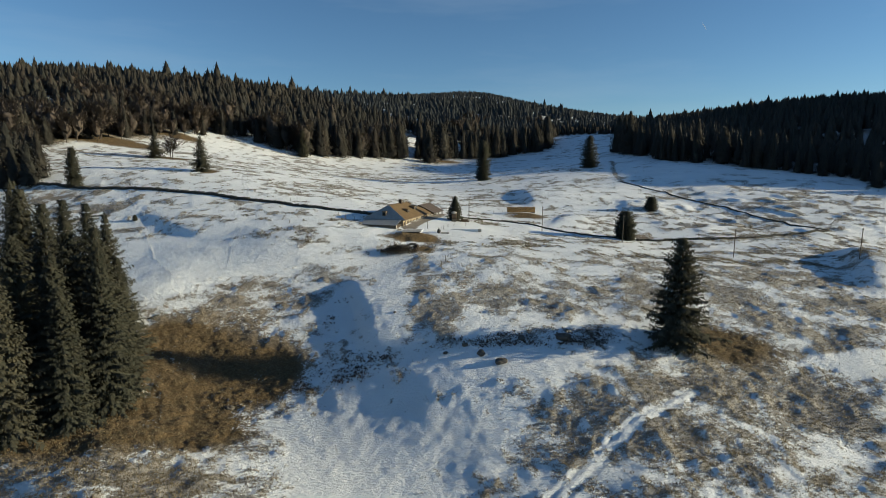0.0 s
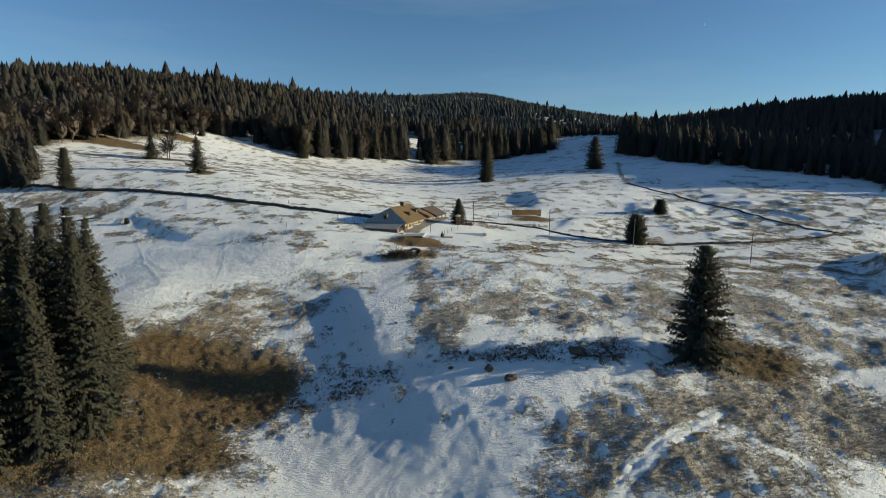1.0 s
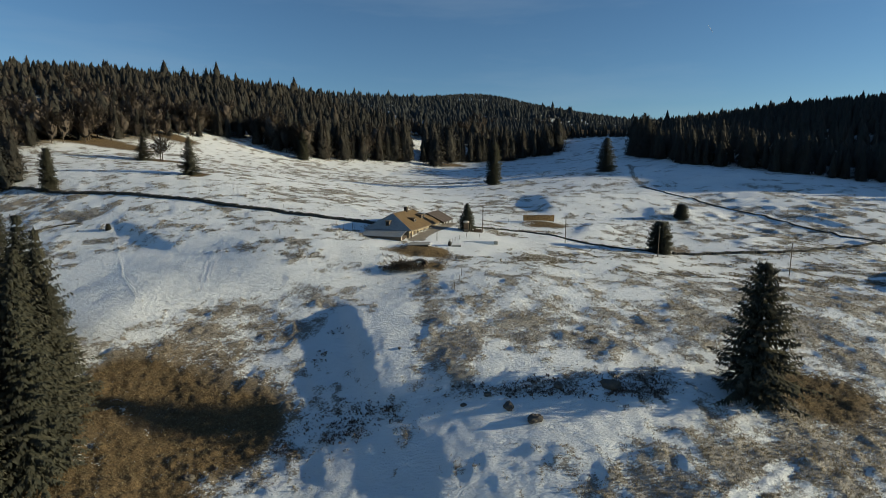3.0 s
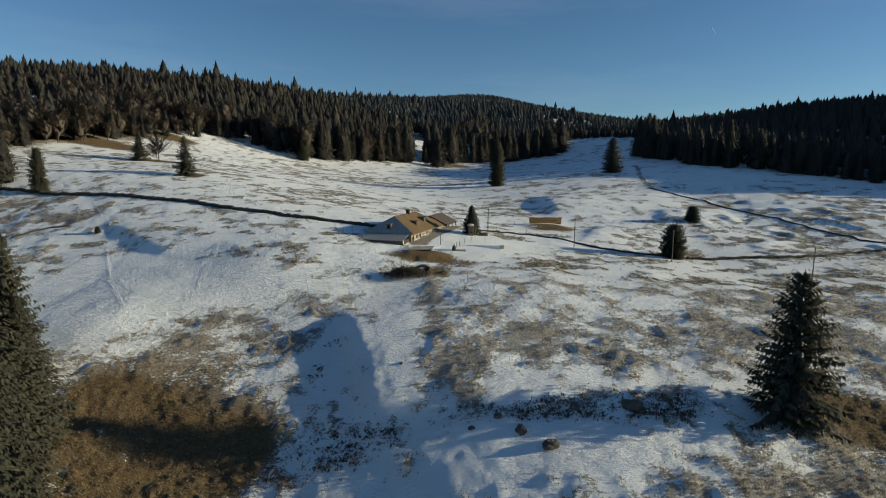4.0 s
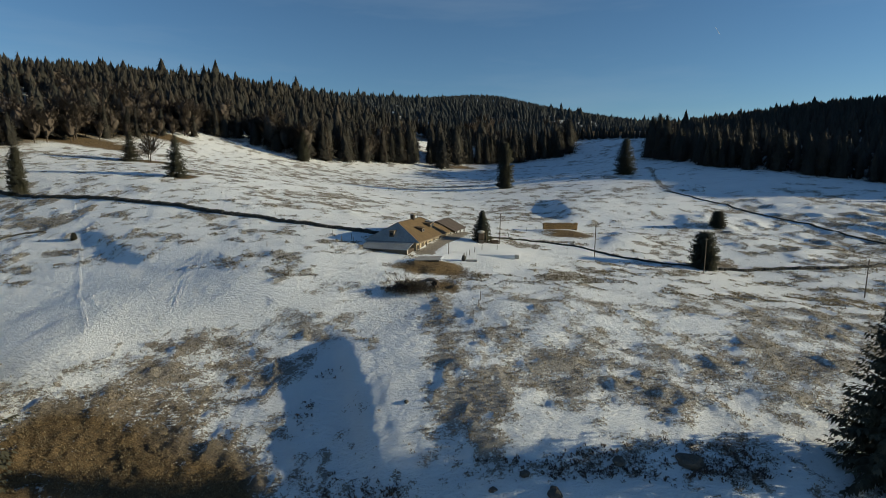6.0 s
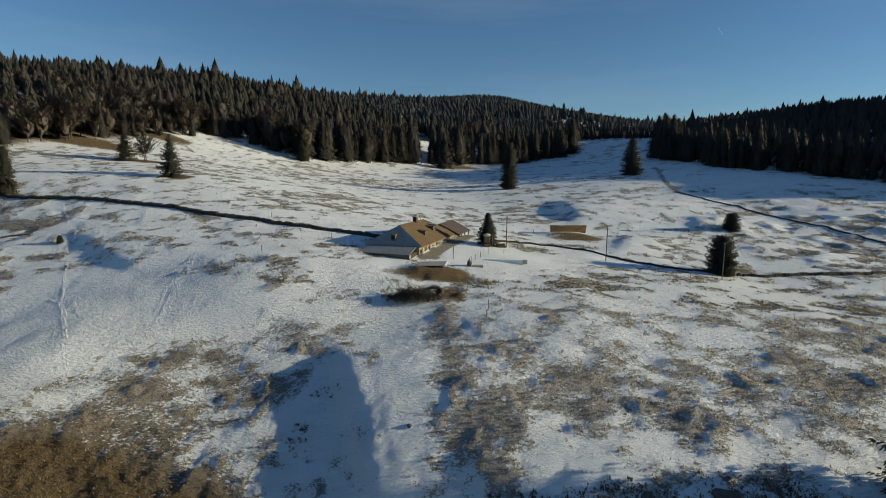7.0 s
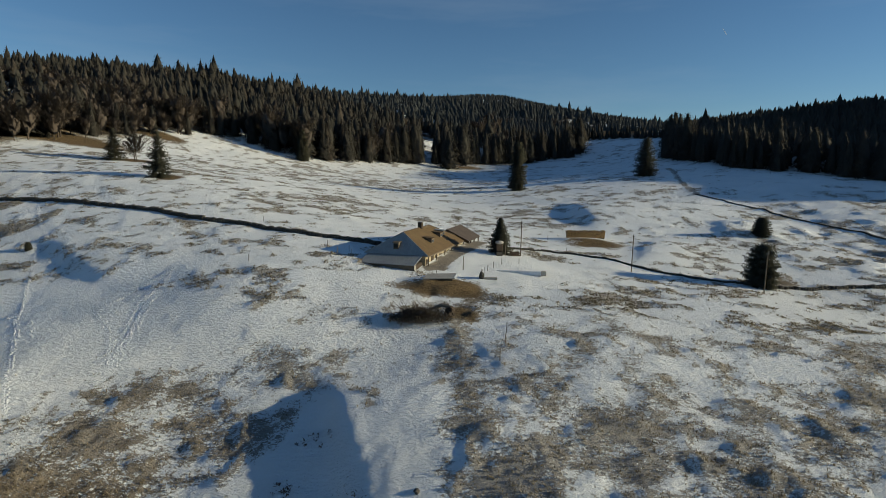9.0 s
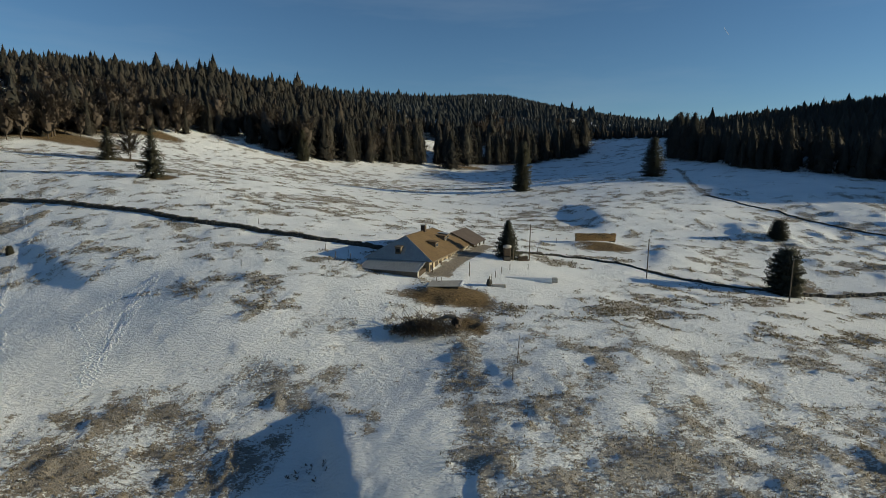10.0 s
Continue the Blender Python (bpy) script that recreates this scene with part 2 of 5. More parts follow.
def part(name, bm, mat, parent=None, label="", m=None):
    """Links a bmesh (or a mesh) as one object under a thing or a part."""
    if isinstance(bm, bpy.types.Mesh):
        me = bm
    else:
        bmesh.ops.recalc_face_normals(bm, faces=bm.faces)
        me = bpy.data.meshes.new(name)
        bm.to_mesh(me)
        bm.free()
        me.materials.append(mat)
    ob = new(name, me)
    if parent is not None:
        ob.parent = parent
    if m is not None:
        ob.matrix_basis = m
    return tagged(ob, label)


def box(bm, x0, x1, y0, y1, z0, z1, bevel=0.0):
    made = bmesh.ops.create_cube(bm, size=1.0, matrix=Matrix.LocRotScale(((x0 + x1) / 2, (y0 + y1) / 2, (z0 + z1) / 2), None, (x1 - x0, y1 - y0, z1 - z0)))
    if bevel:
        edges = list({e for v in made["verts"] for e in v.link_edges})
        bmesh.ops.bevel(bm, geom=edges, offset=bevel, segments=1, affect="EDGES")
    return bm


def boxed(*sizes, bevel=0.0):
    return box(bmesh.new(), *sizes, bevel=bevel)


def slab(points, thick):
    """A plate whose upper face has these corners."""
    bm = bmesh.new()
    face = bm.faces.new([bm.verts.new(p) for p in points])
    face.normal_update()
    if face.normal.z < 0:
        face.normal_flip()
    down = face.normal * -thick
    low = bmesh.ops.extrude_face_region(bm, geom=[face])
    bmesh.ops.translate(bm, vec=down, verts=[v for v in low["geom"] if isinstance(v, bmesh.types.BMVert)])
    return bm


def rod(bm, a, b, r0, r1, sides=8):
    a, b = Vector(a), Vector(b)
    m = Matrix.Translation((a + b) / 2) @ (b - a).to_track_quat("Z", "Y").to_matrix().to_4x4()
    bmesh.ops.create_cone(bm, cap_ends=True, segments=sides, radius1=r0, radius2=r1, depth=(b - a).length, matrix=m)
    return bm


# ---- the lie of the land ----
def hashed(i, j, seed):
    h = (i.astype(np.int64) * 374761393 + j.astype(np.int64) * 668265263 + seed * 1442695041) & 0xFFFFFFFF
    h = ((h ^ (h >> 13)) * 1274126177) & 0xFFFFFFFF
    return ((h ^ (h >> 16)) & 0xFFFF) / 65535.0


def value_noise(x, y, seed=0):
    i, j = np.floor(x), np.floor(y)
    fx, fy = x - i, y - j
    fx, fy = fx * fx * (3 - 2 * fx), fy * fy * (3 - 2 * fy)
    a, b, c, d = hashed(i, j, seed), hashed(i + 1, j, seed), hashed(i, j + 1, seed), hashed(i + 1, j + 1, seed)
    return (a * (1 - fx) + b * fx) * (1 - fy) + (c * (1 - fx) + d * fx) * fy


def fbm(x, y, octaves=4, seed=0):
    total, weight, top = 0.0, 1.0, 0.0
    for k in range(octaves):
        cs, sn = math.cos(0.6 * k), math.sin(0.6 * k)
        total = total + weight * value_noise((x * cs - y * sn) * 2 ** k + 7.3 * k, (x * sn + y * cs) * 2 ** k - 3.1 * k, seed + k)
        top, weight = top + weight, weight * 0.5
    return total / top


# Heights of broad swells, row by row from the near meadow to the far ridge.
HILLS = [
    (-4.78, 3.3, 1.49, -2.39, 0.11, -0.92, -1.15),
    (3.44, 2.14, -5.26, -4.03, -1.15, -4.21, -1.16),
    (5.54, -5.33, -3.65, 1.95, 4.88, -1.67, 0.8),
    (-11.57, -9.32, 3.67, 6.53, -6.63, 5.47, 2.48),
    (-0.1, 5.27, 24.41, -20.82, 16.46, -30.75, -18.88),
    (5.21, -1.02, -18.86, 10.51, 14.02, -6.41, -1.47),
    (25.89, 17.33, 41.46, -54.84, 16.93, 34.72, 3.51),
    (4.76, -23.02, 41.79, -18.39, -2.94, 4.06, -10.4),
    (3.83, -14.34, -13.41, 23.18, -8.31, -4.24, -0.83),
    (0.68, -5.22, 42.39, 114.29, -9.11, -12.84, 0.11),
]

# Smaller swells of the near meadow, every 20 m.
SWELLS = [
    (0.07, 1.54, -0.02, -1.2, -0.4, -0.47, -0.75, -0.09),
    (0.26, -2.06, -1.53, 2.19, 1.29, 0.8, -0.22, 0.12),
    (2.49, 0.3, 0.71, -0.63, -1.53, -0.37, -0.18, 0.38),
    (1.84, -0.72, -1.25, 0.66, 0.2, -0.7, 0.95, 0.69),
    (-0.79, 1.57, -0.09, -0.6, -0.18, 0.2, 0.02, 0.08),
]

# Short steep banks that face west: x, y, lean, half length, height, steepness, width.
BANKS = [(-17.6, 108, -0.33, 13, 1.9, 0.65, 24), (36, 248, 0, 20, 2.6, 1.5, 25), (42, 198, 0.4, 11, 1.1, 1.1, 14), (-85, 165, -1.2, 12, 1.3, 1.2, 15),
         (107, 140, 0.5, 18, 4, 1.3, 30), (75.5, 227, 0.3, 8, 1.6, 1.2, 15)]


def lie(x, y):
    """Height of the smooth land."""
    x, y = np.asarray(x, float), np.asarray(y, float)
    z = -17.3 + 1.19 * x / 100 + 13.37 * np.where(y > 0, 4 * (1 - np.exp(-np.maximum(y, 0) / 400)), y / 400)
    for i, row in enumerate(HILLS):
        far = 50 * 1.45 ** i
        for j, h in enumerate(row):
            z = z + h * np.exp(-((x - (j - 3) * 0.42 * far) ** 2 + (y - far) ** 2) / (2 * (0.36 * far) ** 2))
    for i, row in enumerate(SWELLS):
        for j, h in enumerate(row):
            z = z + h * np.exp(-((x - (20 * j - 60)) ** 2 + (y - (64 + 20 * i)) ** 2) / 338)
    for bx, by, k, l, h, s, r in BANKS:
        u = x - bx - k * (y - by)
        z = z + h / (1 + np.exp(-np.clip(u / s, -40, 40))) * np.exp(-np.maximum(u, 0) ** 2 / (2 * r * r)) * np.exp(-((y - by) / l) ** 4)
    # even slope of the eastern meadow
    even = 1 / (1 + np.exp(-np.clip((x - 113) / 7, -40, 40))) / (1 + np.exp(-np.clip((y - 173) / 6, -40, 40))) / (1 + np.exp(-np.clip((332 - y) / 9, -40, 40)))
    z = z + even * (7.0 + 0.165 * (y - 185) - z)
    # wooded shoulder added out of view to the east, for the shade it casts
    z = z + (63.5 + 0.1 * (y - 215)) / (1 + np.exp(-np.clip((x - 362) / 12, -40, 40))) * np.exp(-np.clip((y - 265) / 67, -2, 2) ** 12)
    z = z + (34 + 28 / (1 + np.exp(-np.clip((y - 405) / 8, -40, 40)))) / (1 + np.exp(-np.clip((x - 0.9 * y - 30) / 17, -40, 40))) * np.exp(-np.clip((y - 472) / 148, -3, 3) ** 8)
    # hump of the far ridge
    z = z + 15 * np.exp(-((x - 75) / 95) ** 2 - ((y - 1250) / 190) ** 2)
    # gentle tilts of the near slope and of the western meadow
    z = z - 0.06 * (x + 8) * np.exp(-(((x + 8) / 12) ** 2 + ((y - 87) / 9.5) ** 2)) + 0.042 * (x + 68) * np.exp(-((x + 68) / 35) ** 4 - ((y - 150) / 28) ** 4)
    z = z + 0.03 * (x - 95) * np.exp(-((x - 95) / 40) ** 4 - ((y - 150) / 45) ** 4)
    z = z - 0.03 * (x - 12) * np.exp(-((x - 12) / 14) ** 4 - ((y - 168) / 16) ** 4)
    z = z - 0.02 * (x - 8) * np.exp(-((x - 8) / 32) ** 4 - ((y - 158) / 24) ** 4)
    z = z + 1.1 * np.exp(-((x + 84) / 13) ** 2 - ((y - 122) / 15) ** 2)
    z = z + 0.06 * (x + 12) * np.exp(-((x + 12) / 24) ** 4 - ((y - 62) / 13) ** 4) + 0.05 * (x + 40) * np.exp(-((x + 40) / 19) ** 4 - ((y - 127) / 13) ** 4)
    return z


# Bare soil, grassy and clear places: x, y, half width, half depth, amount.
SOIL = [(-42, 114, 15, 9, 0.38), (-40, 93, 14.5, 7.3, 0.9), (-41, 81, 10.2, 5.9, 0.9), (-51, 98, 6.1, 3.5, 0.8), (-46, 103, 13, 5, 0.55), (-32, 92, 6.7, 6.1, 0.8), (52, 94, 7.5, 6.6, 1.2), (-5.6, 151.2, 4.0, 4.0, 1.2), (-11.2, 150, 5.6, 2.6, 1.1), (-5.2, 138.5, 2.6, 2.2, 1.1), (-62, 80, 14, 15, 0.8), (-52, 73, 14, 6, 1.1), (-36, 77, 8, 4, 0.8), (-2, 148, 2.2, 3.2, 0.6), (-5, 142, 2, 2.3, 0.7)]
SOIL_FAR = [(140, 745, 115, 70, 1.4), (-252, 300, 36, 48, 1.3), (-228, 372, 36, 34, 1.3), (-204, 432, 42, 26, 1.3), (-188, 224, 16, 7, 1.2), (66, 178, 4.7, 3.8, 0.8), (-103, 241, 4.5, 5, 1.3), (-145, 292, 12.6, 9, 1.3), (-195, 330, 26, 9, 1.4), (-177, 377, 12, 7, 1.3), (1, 496, 15, 10, 1.0), (30, 530, 30, 10, 0.6), (31, 203.6, 8, 3.6, 1.25), (-142, 204, 12.7, 8.5, 0.5)]
GRASSY = [(-17, 91, 9, 4.5, 0.35), (20, 93, 12, 3.0, 0.32), (8, 101, 15, 6, 0.22), (3, 109, 13, 6.5, 0.5), (40, 113, 10, 7, 0.35), (-38, 110, 13, 6, 0.3), (-47, 114, 5.1, 2, 0.3), (-40, 122, 4.2, 2, 0.4), (4, 93, 7.5, 3.6, 0.25), (-16, 98, 6.1, 5.6, 0.25), (-24, 106, 3, 5.7, 0.2), (-19, 125, 5.8, 3.7, 0.1), (-50, 62, 20, 7, 0.75), (-33, 62, 11, 5.5, 0.6), (14, 79, 4.9, 3.8, 0.2), (-47, 69, 6.4, 2.1, 0.25)]
GRASSY_EAST = [(28, 100, 9, 6, 0.22), (22, 110, 12, 6.5, 0.46), (30, 101, 8.4, 6.1, 0.25), (51, 120, 13.1, 13.7, 0.3), (25, 72, 11, 7, 0.38), (52, 74, 18, 13, 0.58), (76, 109, 17, 17, 0.5), (92, 136, 22, 13, 0.4), (66, 140, 18, 12, 0.28), (115, 160, 30, 20, 0.3), (33, 82, 12.7, 4.5, 0.48), (66, 92, 14, 9, 0.3), (67, 124, 12.7, 13.5, 0.15)]
GRASSY_FAR = [(-2, 118, 9.4, 7.8, 0.1), (9, 114, 6.1, 6.9, 0.05), (24, 117, 8.1, 7.7, 0.08), (-42, 117, 14, 6.5, 0.28), (-47, 112, 3, 1.8, 0.35),
              (-2, 149, 5, 3.7, 0.5), (28, 154, 7.4, 8.3, 0.3), (16.5, 180.5, 4.6, 3.4, 0.8), (-1, 146, 3, 2.6, 0.5), (18, 151, 4.5, 3.5, 0.5), (-26, 147, 6, 3.6, 0.2), (-37, 138, 3.1, 1.5, 0.25),
              (11, 132, 4.2, 0.9, 0.6), (-26, 140, 4.7, 2.2, 0.15), (-42, 144, 3.3, 1.8, 0.2), (-93, 189, 14.6, 6.7, 0.15)]
GRASSY_FIELDS = [(122, 212, 45, 36, 0.22), (-85, 363, 27.7, 17.6, 0.15), (-50, 244, 13, 21.4, 0.2), (21, 257, 11.6, 43.7, 0.15), (87, 206, 21.5, 16.3, 0.15), (23, 156, 12.8, 8.7, 0.1),
                 (-119, 182, 9.3, 5.5, 0.2), (-43, 151, 9.8, 6.1, 0.18), (-40, 340, 28.7, 27.2, 0.15)]
CLEAR = [(-21, 111, 3.6, 8, -0.4), (-11, 107, 3, 12.1, -0.35), (-11, 71, 13.1, 9.1, -0.22), (-71, 134, 17.2, 20.4, -0.4), (5, 170, 9, 11.1, -0.4),
         (-23, 153, 7.3, 3.7, -0.2), (7, 88, 10.1, 3.8, -0.3), (55, 69, 4.3, 3.1, -0.5), (70, 90, 6.5, 2.3, -0.5), (-25, 139, 8.8, 9, -0.12),
         (-19, 131, 6.9, 6.1, -0.2), (-116, 242, 10.1, 4.9, -0.1), (-44, 133, 12.5, 6.6, -0.15)]
CALM = [(-15, 260, 75, 70, 0.45), (210, 290, 75, 38, 1), (8, 168, 18, 16, 1), (-23, 155, 12, 8, 0.7), (150, 320, 60, 50, 0.8), (110, 430, 60, 90, 0.6), (78, 245, 48, 38, 0.5), (-120, 225, 40, 18, 0.6)]
SMOOTH = [(-21, 111, 4, 9, 0.8), (-11, 107, 3.5, 13, 0.7), (-11, 71, 14, 10, 0.6), (-75, 136, 19, 22, 0.8), (8, 168, 14, 12, 0.8), (-23, 152, 9, 5, 0.6), (7, 88, 11, 4, 0.8)]
TRACK = [(-18, 20), (-4, 40), (8, 55), (14, 61), (20.7, 66.9), (27.2, 72.2), (33.2, 76.2), (38.5, 79.5)]
YARD = [(-10.0, 162.0), (-6.6, 172.5), (-2.6, 185.5), (0.5, 192.0)]
LANE_UP = [(91.5, 282), (93.4, 286), (95.1, 302.9), (100.3, 322.7), (107.7, 347.7), (112, 366)]
LANE = [(133.7, 187), (162, 216.5), (203.9, 260.2)]


def spots(x, y, places):
    wx, wy = x + 3.0 * (fbm(x / 6, y / 6, 3, 11) - 0.5), y + 3.0 * (fbm(x / 6, y / 6, 3, 12) - 0.5)
    total = np.zeros_like(x)
    for cx, cy, rx, ry, a in places:
        d = ((wx - cx) / rx) ** 2 + ((wy - cy) / ry) ** 2
        total += a * np.exp(-np.minimum(d, 50) ** 1.6 * 0.7)
    return total


def off_line(x, y, line):
    """Distance from a line of points, and to which side of it."""
    best, side = np.full(x.shape, 1e9), np.zeros(x.shape)
    for (ax, ay), (bx, by) in zip(line, line[1:]):
        dx, dy = bx - ax, by - ay
        f = np.clip(((x - ax) * dx + (y - ay) * dy) / (dx * dx + dy * dy), 0, 1)
        d = np.hypot(x - ax - f * dx, y - ay - f * dy)
        s = np.sign((x - ax) * dy - (y - ay) * dx)
        side, best = np.where(d < best, s, side), np.minimum(d, best)
    return best, side


def patchy(x, y):
    """How bare of snow the land is before the lie of the hummocks counts, how earthy, and how smooth."""
    x, y = np.asarray(x, float), np.asarray(y, float)
    earth = spots(x, y, SOIL) + spots(x, y, SOIL_FAR)
    soil = np.clip(earth, 0, 1)
    bare = 0.15 + 0.72 * (spots(x, y, GRASSY) + spots(x, y, GRASSY_EAST) + spots(x, y, GRASSY_FAR)) + spots(x, y, GRASSY_FIELDS) + spots(x, y, CLEAR)
    patch = fbm(x / 5.5, y / 4.0, 4, 21) - 0.5
    broad = fbm(x / 26, y / 15, 3, 22) - 0.5
    away = np.clip((y - 140) / 60, 0, 1) * (1 - np.clip(spots(x, y, CALM), 0, 1))
    bare = bare + away * (0.05 + 0.8 * (fbm(x / 14, y / 10, 3, 25) - 0.5) + 1.9 * (fbm(x / 3.0, y / 3.2, 4, 27) - 0.5))
    thin = np.clip(spots(x, y, SMOOTH), 0, 0.85)
    middle = 1 + 0.25 * np.exp(-((y - 165) / 45) ** 2)
    bare = bare + (1.15 * middle * patch + 0.7 * broad + 0.6 * middle * (fbm(x / 2.2, y / 1.3, 3, 23) - 0.5)) * (1 - thin)
    bare = np.maximum(bare, np.minimum(earth, 1.4) * (0.95 + 1.2 * patch))
    d, _ = off_line(x, y, TRACK)
    bare = bare - 0.62 * np.exp(-((d + 1.6 * (fbm(x / 1.5, y / 1.5, 2, 24) - 0.5)) / 1.15) ** 4)
    d, _ = off_line(x, y, LANE)
    bare = np.where(d < 0.9, 0.5 + 0.8 * patch, bare)
    d, _ = off_line(x, y, LANE_UP)
    bare = np.where(d < 1.4, 0.6 + 0.4 * patch, bare)
    d, _ = off_line(x, y, YARD)
    swept = np.exp(-((d + 2.0 * (fbm(x / 2, y / 2, 2, 26) - 0.5)) / 1.9) ** 6)
    return np.maximum(bare, 1.1 * swept), np.maximum(soil, 0.5 * swept), np.maximum(thin, swept)


def hummocks(x, y):
    """Rounded grass mounds and small tussocks, in metres."""
    big = np.clip((value_noise(x / 2.5 + 0.13 * y, y / 2.1 - 0.1 * x, 41) - 0.5) / 0.42, 0, 1)
    small = np.clip((value_noise(x / 1.15 - 0.2 * y, y / 1.0 + 0.15 * x, 42) - 0.45) / 0.5, 0, 1)
    return 0.36 * big * big * (3 - 2 * big) + 0.20 * small * small * (3 - 2 * small)


def cover(x, y):
    """As patchy, with the sunny eastern sides of the hummocks melted out and the western ones snowed up."""
    x, y = np.asarray(x, float), np.asarray(y, float)
    bare, soil, thin = patchy(x, y)
    sunny = (hummocks(x - 0.35, y) - hummocks(x + 0.35, y)) / 0.7
    near = np.exp(-np.maximum(y - 150, 0) / 150)
    return bare + (0.75 * sunny + 0.25 * hummocks(x, y)) * (1 - 0.8 * thin) * near, soil


def land(x, y):
    """Height of the land with its hummocks and ruts."""
    x, y = np.asarray(x, float), np.asarray(y, float)
    bare, _, thin = patchy(x, y)
    fade = np.exp(-np.maximum(y - 90, 0) / 220)
    rough = np.clip(0.18 + 1.4 * bare, 0.12, 1.15) * (1 - 0.75 * thin)
    z = lie(x, y) + fade * (0.9 * (fbm(x / 9, y / 9, 2, 31) - 0.5) * np.clip(0.5 + bare, 0.3, 1) + rough * (hummocks(x, y) - 0.15) + 0.16 * (fbm(x / 1.7, y / 1.7, 2, 32) - 0.5))
    swell = np.clip((value_noise(x / 4.6 + 0.1 * y, y / 5.2, 43) - 0.5) / 0.4, 0, 1)
    rougher = 0.26 + 0.75 * np.exp(-((x - 118) / 55) ** 4 - ((y - 225) / 42) ** 4)
    z = z + rougher * swell * swell * np.clip((y - 140) / 40, 0, 1) * np.exp(-np.maximum(y - 160, 0) / 260) * (1 - 0.8 * thin)
    z = z + 1.0 * np.exp(-np.maximum(y - 120, 0) / 500) * (fbm(x / 22, y / 22, 2, 33) - 0.5)
    z = z + 1.25 * np.exp(-(((x + 8.6) / 6.0) ** 2 + ((y - 152.4) / 3.0) ** 2) ** 2) + 0.9 * np.exp(-((x - 29.5) / 7) ** 4 - ((y - 207) / 3.5) ** 4)
    clods = np.clip(spots(x, y, SOIL), 0, 1) * (y < 125)
    z = z + clods * (0.5 * np.clip(value_noise(x / 0.85, y / 0.8, 45) - 0.55, 0, 1) + 0.25 * (value_noise(x / 0.5, y / 0.5, 46) - 0.5))
    d, s = off_line(x, y, TRACK)
    z = z - (0.11 * np.exp(-((d - 0.75) / 0.3) ** 2) - 0.06 * np.exp(-((d - 1.4) / 0.35) ** 2)) * (0.4 + 1.2 * value_noise(x / 1.7, y / 1.7, 34))
    return z


def on_land(x, y):
    return float(land(np.array([float(x)]), np.array([float(y)]))[0])


def make_ground():
    near = np.concatenate([[-400, -250, -160, -110], np.linspace(-80, 40, 80), np.linspace(41, 47.6, 12)])
    mids = 48 * np.exp(np.linspace(0, math.log(1500 / 48), 740))
    ys = np.concatenate([near, mids, [1600, 1750, 2000, 2500, 3300, 4600]])
    inner = np.linspace(-1, 1, 640)
    outer = np.array([1.04, 1.15, 1.4, 2.0, 3.2, 5.0])
    us = np.concatenate([-outer[::-1], inner, outer])
    half = np.where(ys < 44, 74.5, 34 + 0.92 * ys)
    x = us[None, :] * half[:, None]
    y = np.repeat(ys[:, None], len(us), 1)
    z = land(x, y)
    verts = np.stack([x, y, z], -1).reshape(-1, 3)
    r, c = len(ys), len(us)
    i = (np.arange(r - 1)[:, None] * c + np.arange(c - 1)[None, :]).ravel()
    me = mesh_of("ground", verts, np.stack([i, i + 1, i + c + 1, i + c], -1), GROUND, True)
    bare, soil = cover(x, y)
    grain = 1.6 - 0.3 * np.clip((y - 110) / 90, 0, 1)
    for name, values in (("bare", bare), ("soil", soil), ("grain", grain), ("mound", hummocks(x, y))):
        at = me.attributes.new(name, "FLOAT", "POINT")
        at.data.foreach_set("value", values.ravel().astype(np.float32))
    return tagged(new("ground", me), "hilly pasture with patchy snow over dry winter grass", "ground", kind="structure")


make_ground()


# ---- trees ----
def kites(p, d, length, width, sag):
    """Small four-cornered sprays from p along d: corners and faces."""
    up = np.array([0.0, 0.0, 1.0])
    s = np.cross(d, up)
    s /= np.maximum(np.linalg.norm(s, axis=1, keepdims=True), 1e-6)
    tip = p + d * length[:, None] - up * (sag * length)[:, None]
    mid = p + d * (0.5 * length)[:, None]
    w = s * (0.5 * width)[:, None]
    v = np.stack([p, mid + w, tip, mid - w], 1).reshape(-1, 3)
    return v, np.arange(len(v)).reshape(-1, 4)


def blades(p, d, length, width, sag):
    """As kites, but three-cornered, for far trees and grass."""
    v, _ = kites(p, d, length, width, sag)
    v = v.reshape(-1, 4, 3)
    v = np.stack([v[:, 0] * 0.6 + v[:, 1] * 0.4 + (v[:, 1] - v[:, 3]) * 0.3, v[:, 2], v[:, 0] * 0.6 + v[:, 3] * 0.4 - (v[:, 1] - v[:, 3]) * 0.3], 1).reshape(-1, 3)
    return v, np.arange(len(v)).reshape(-1, 3)


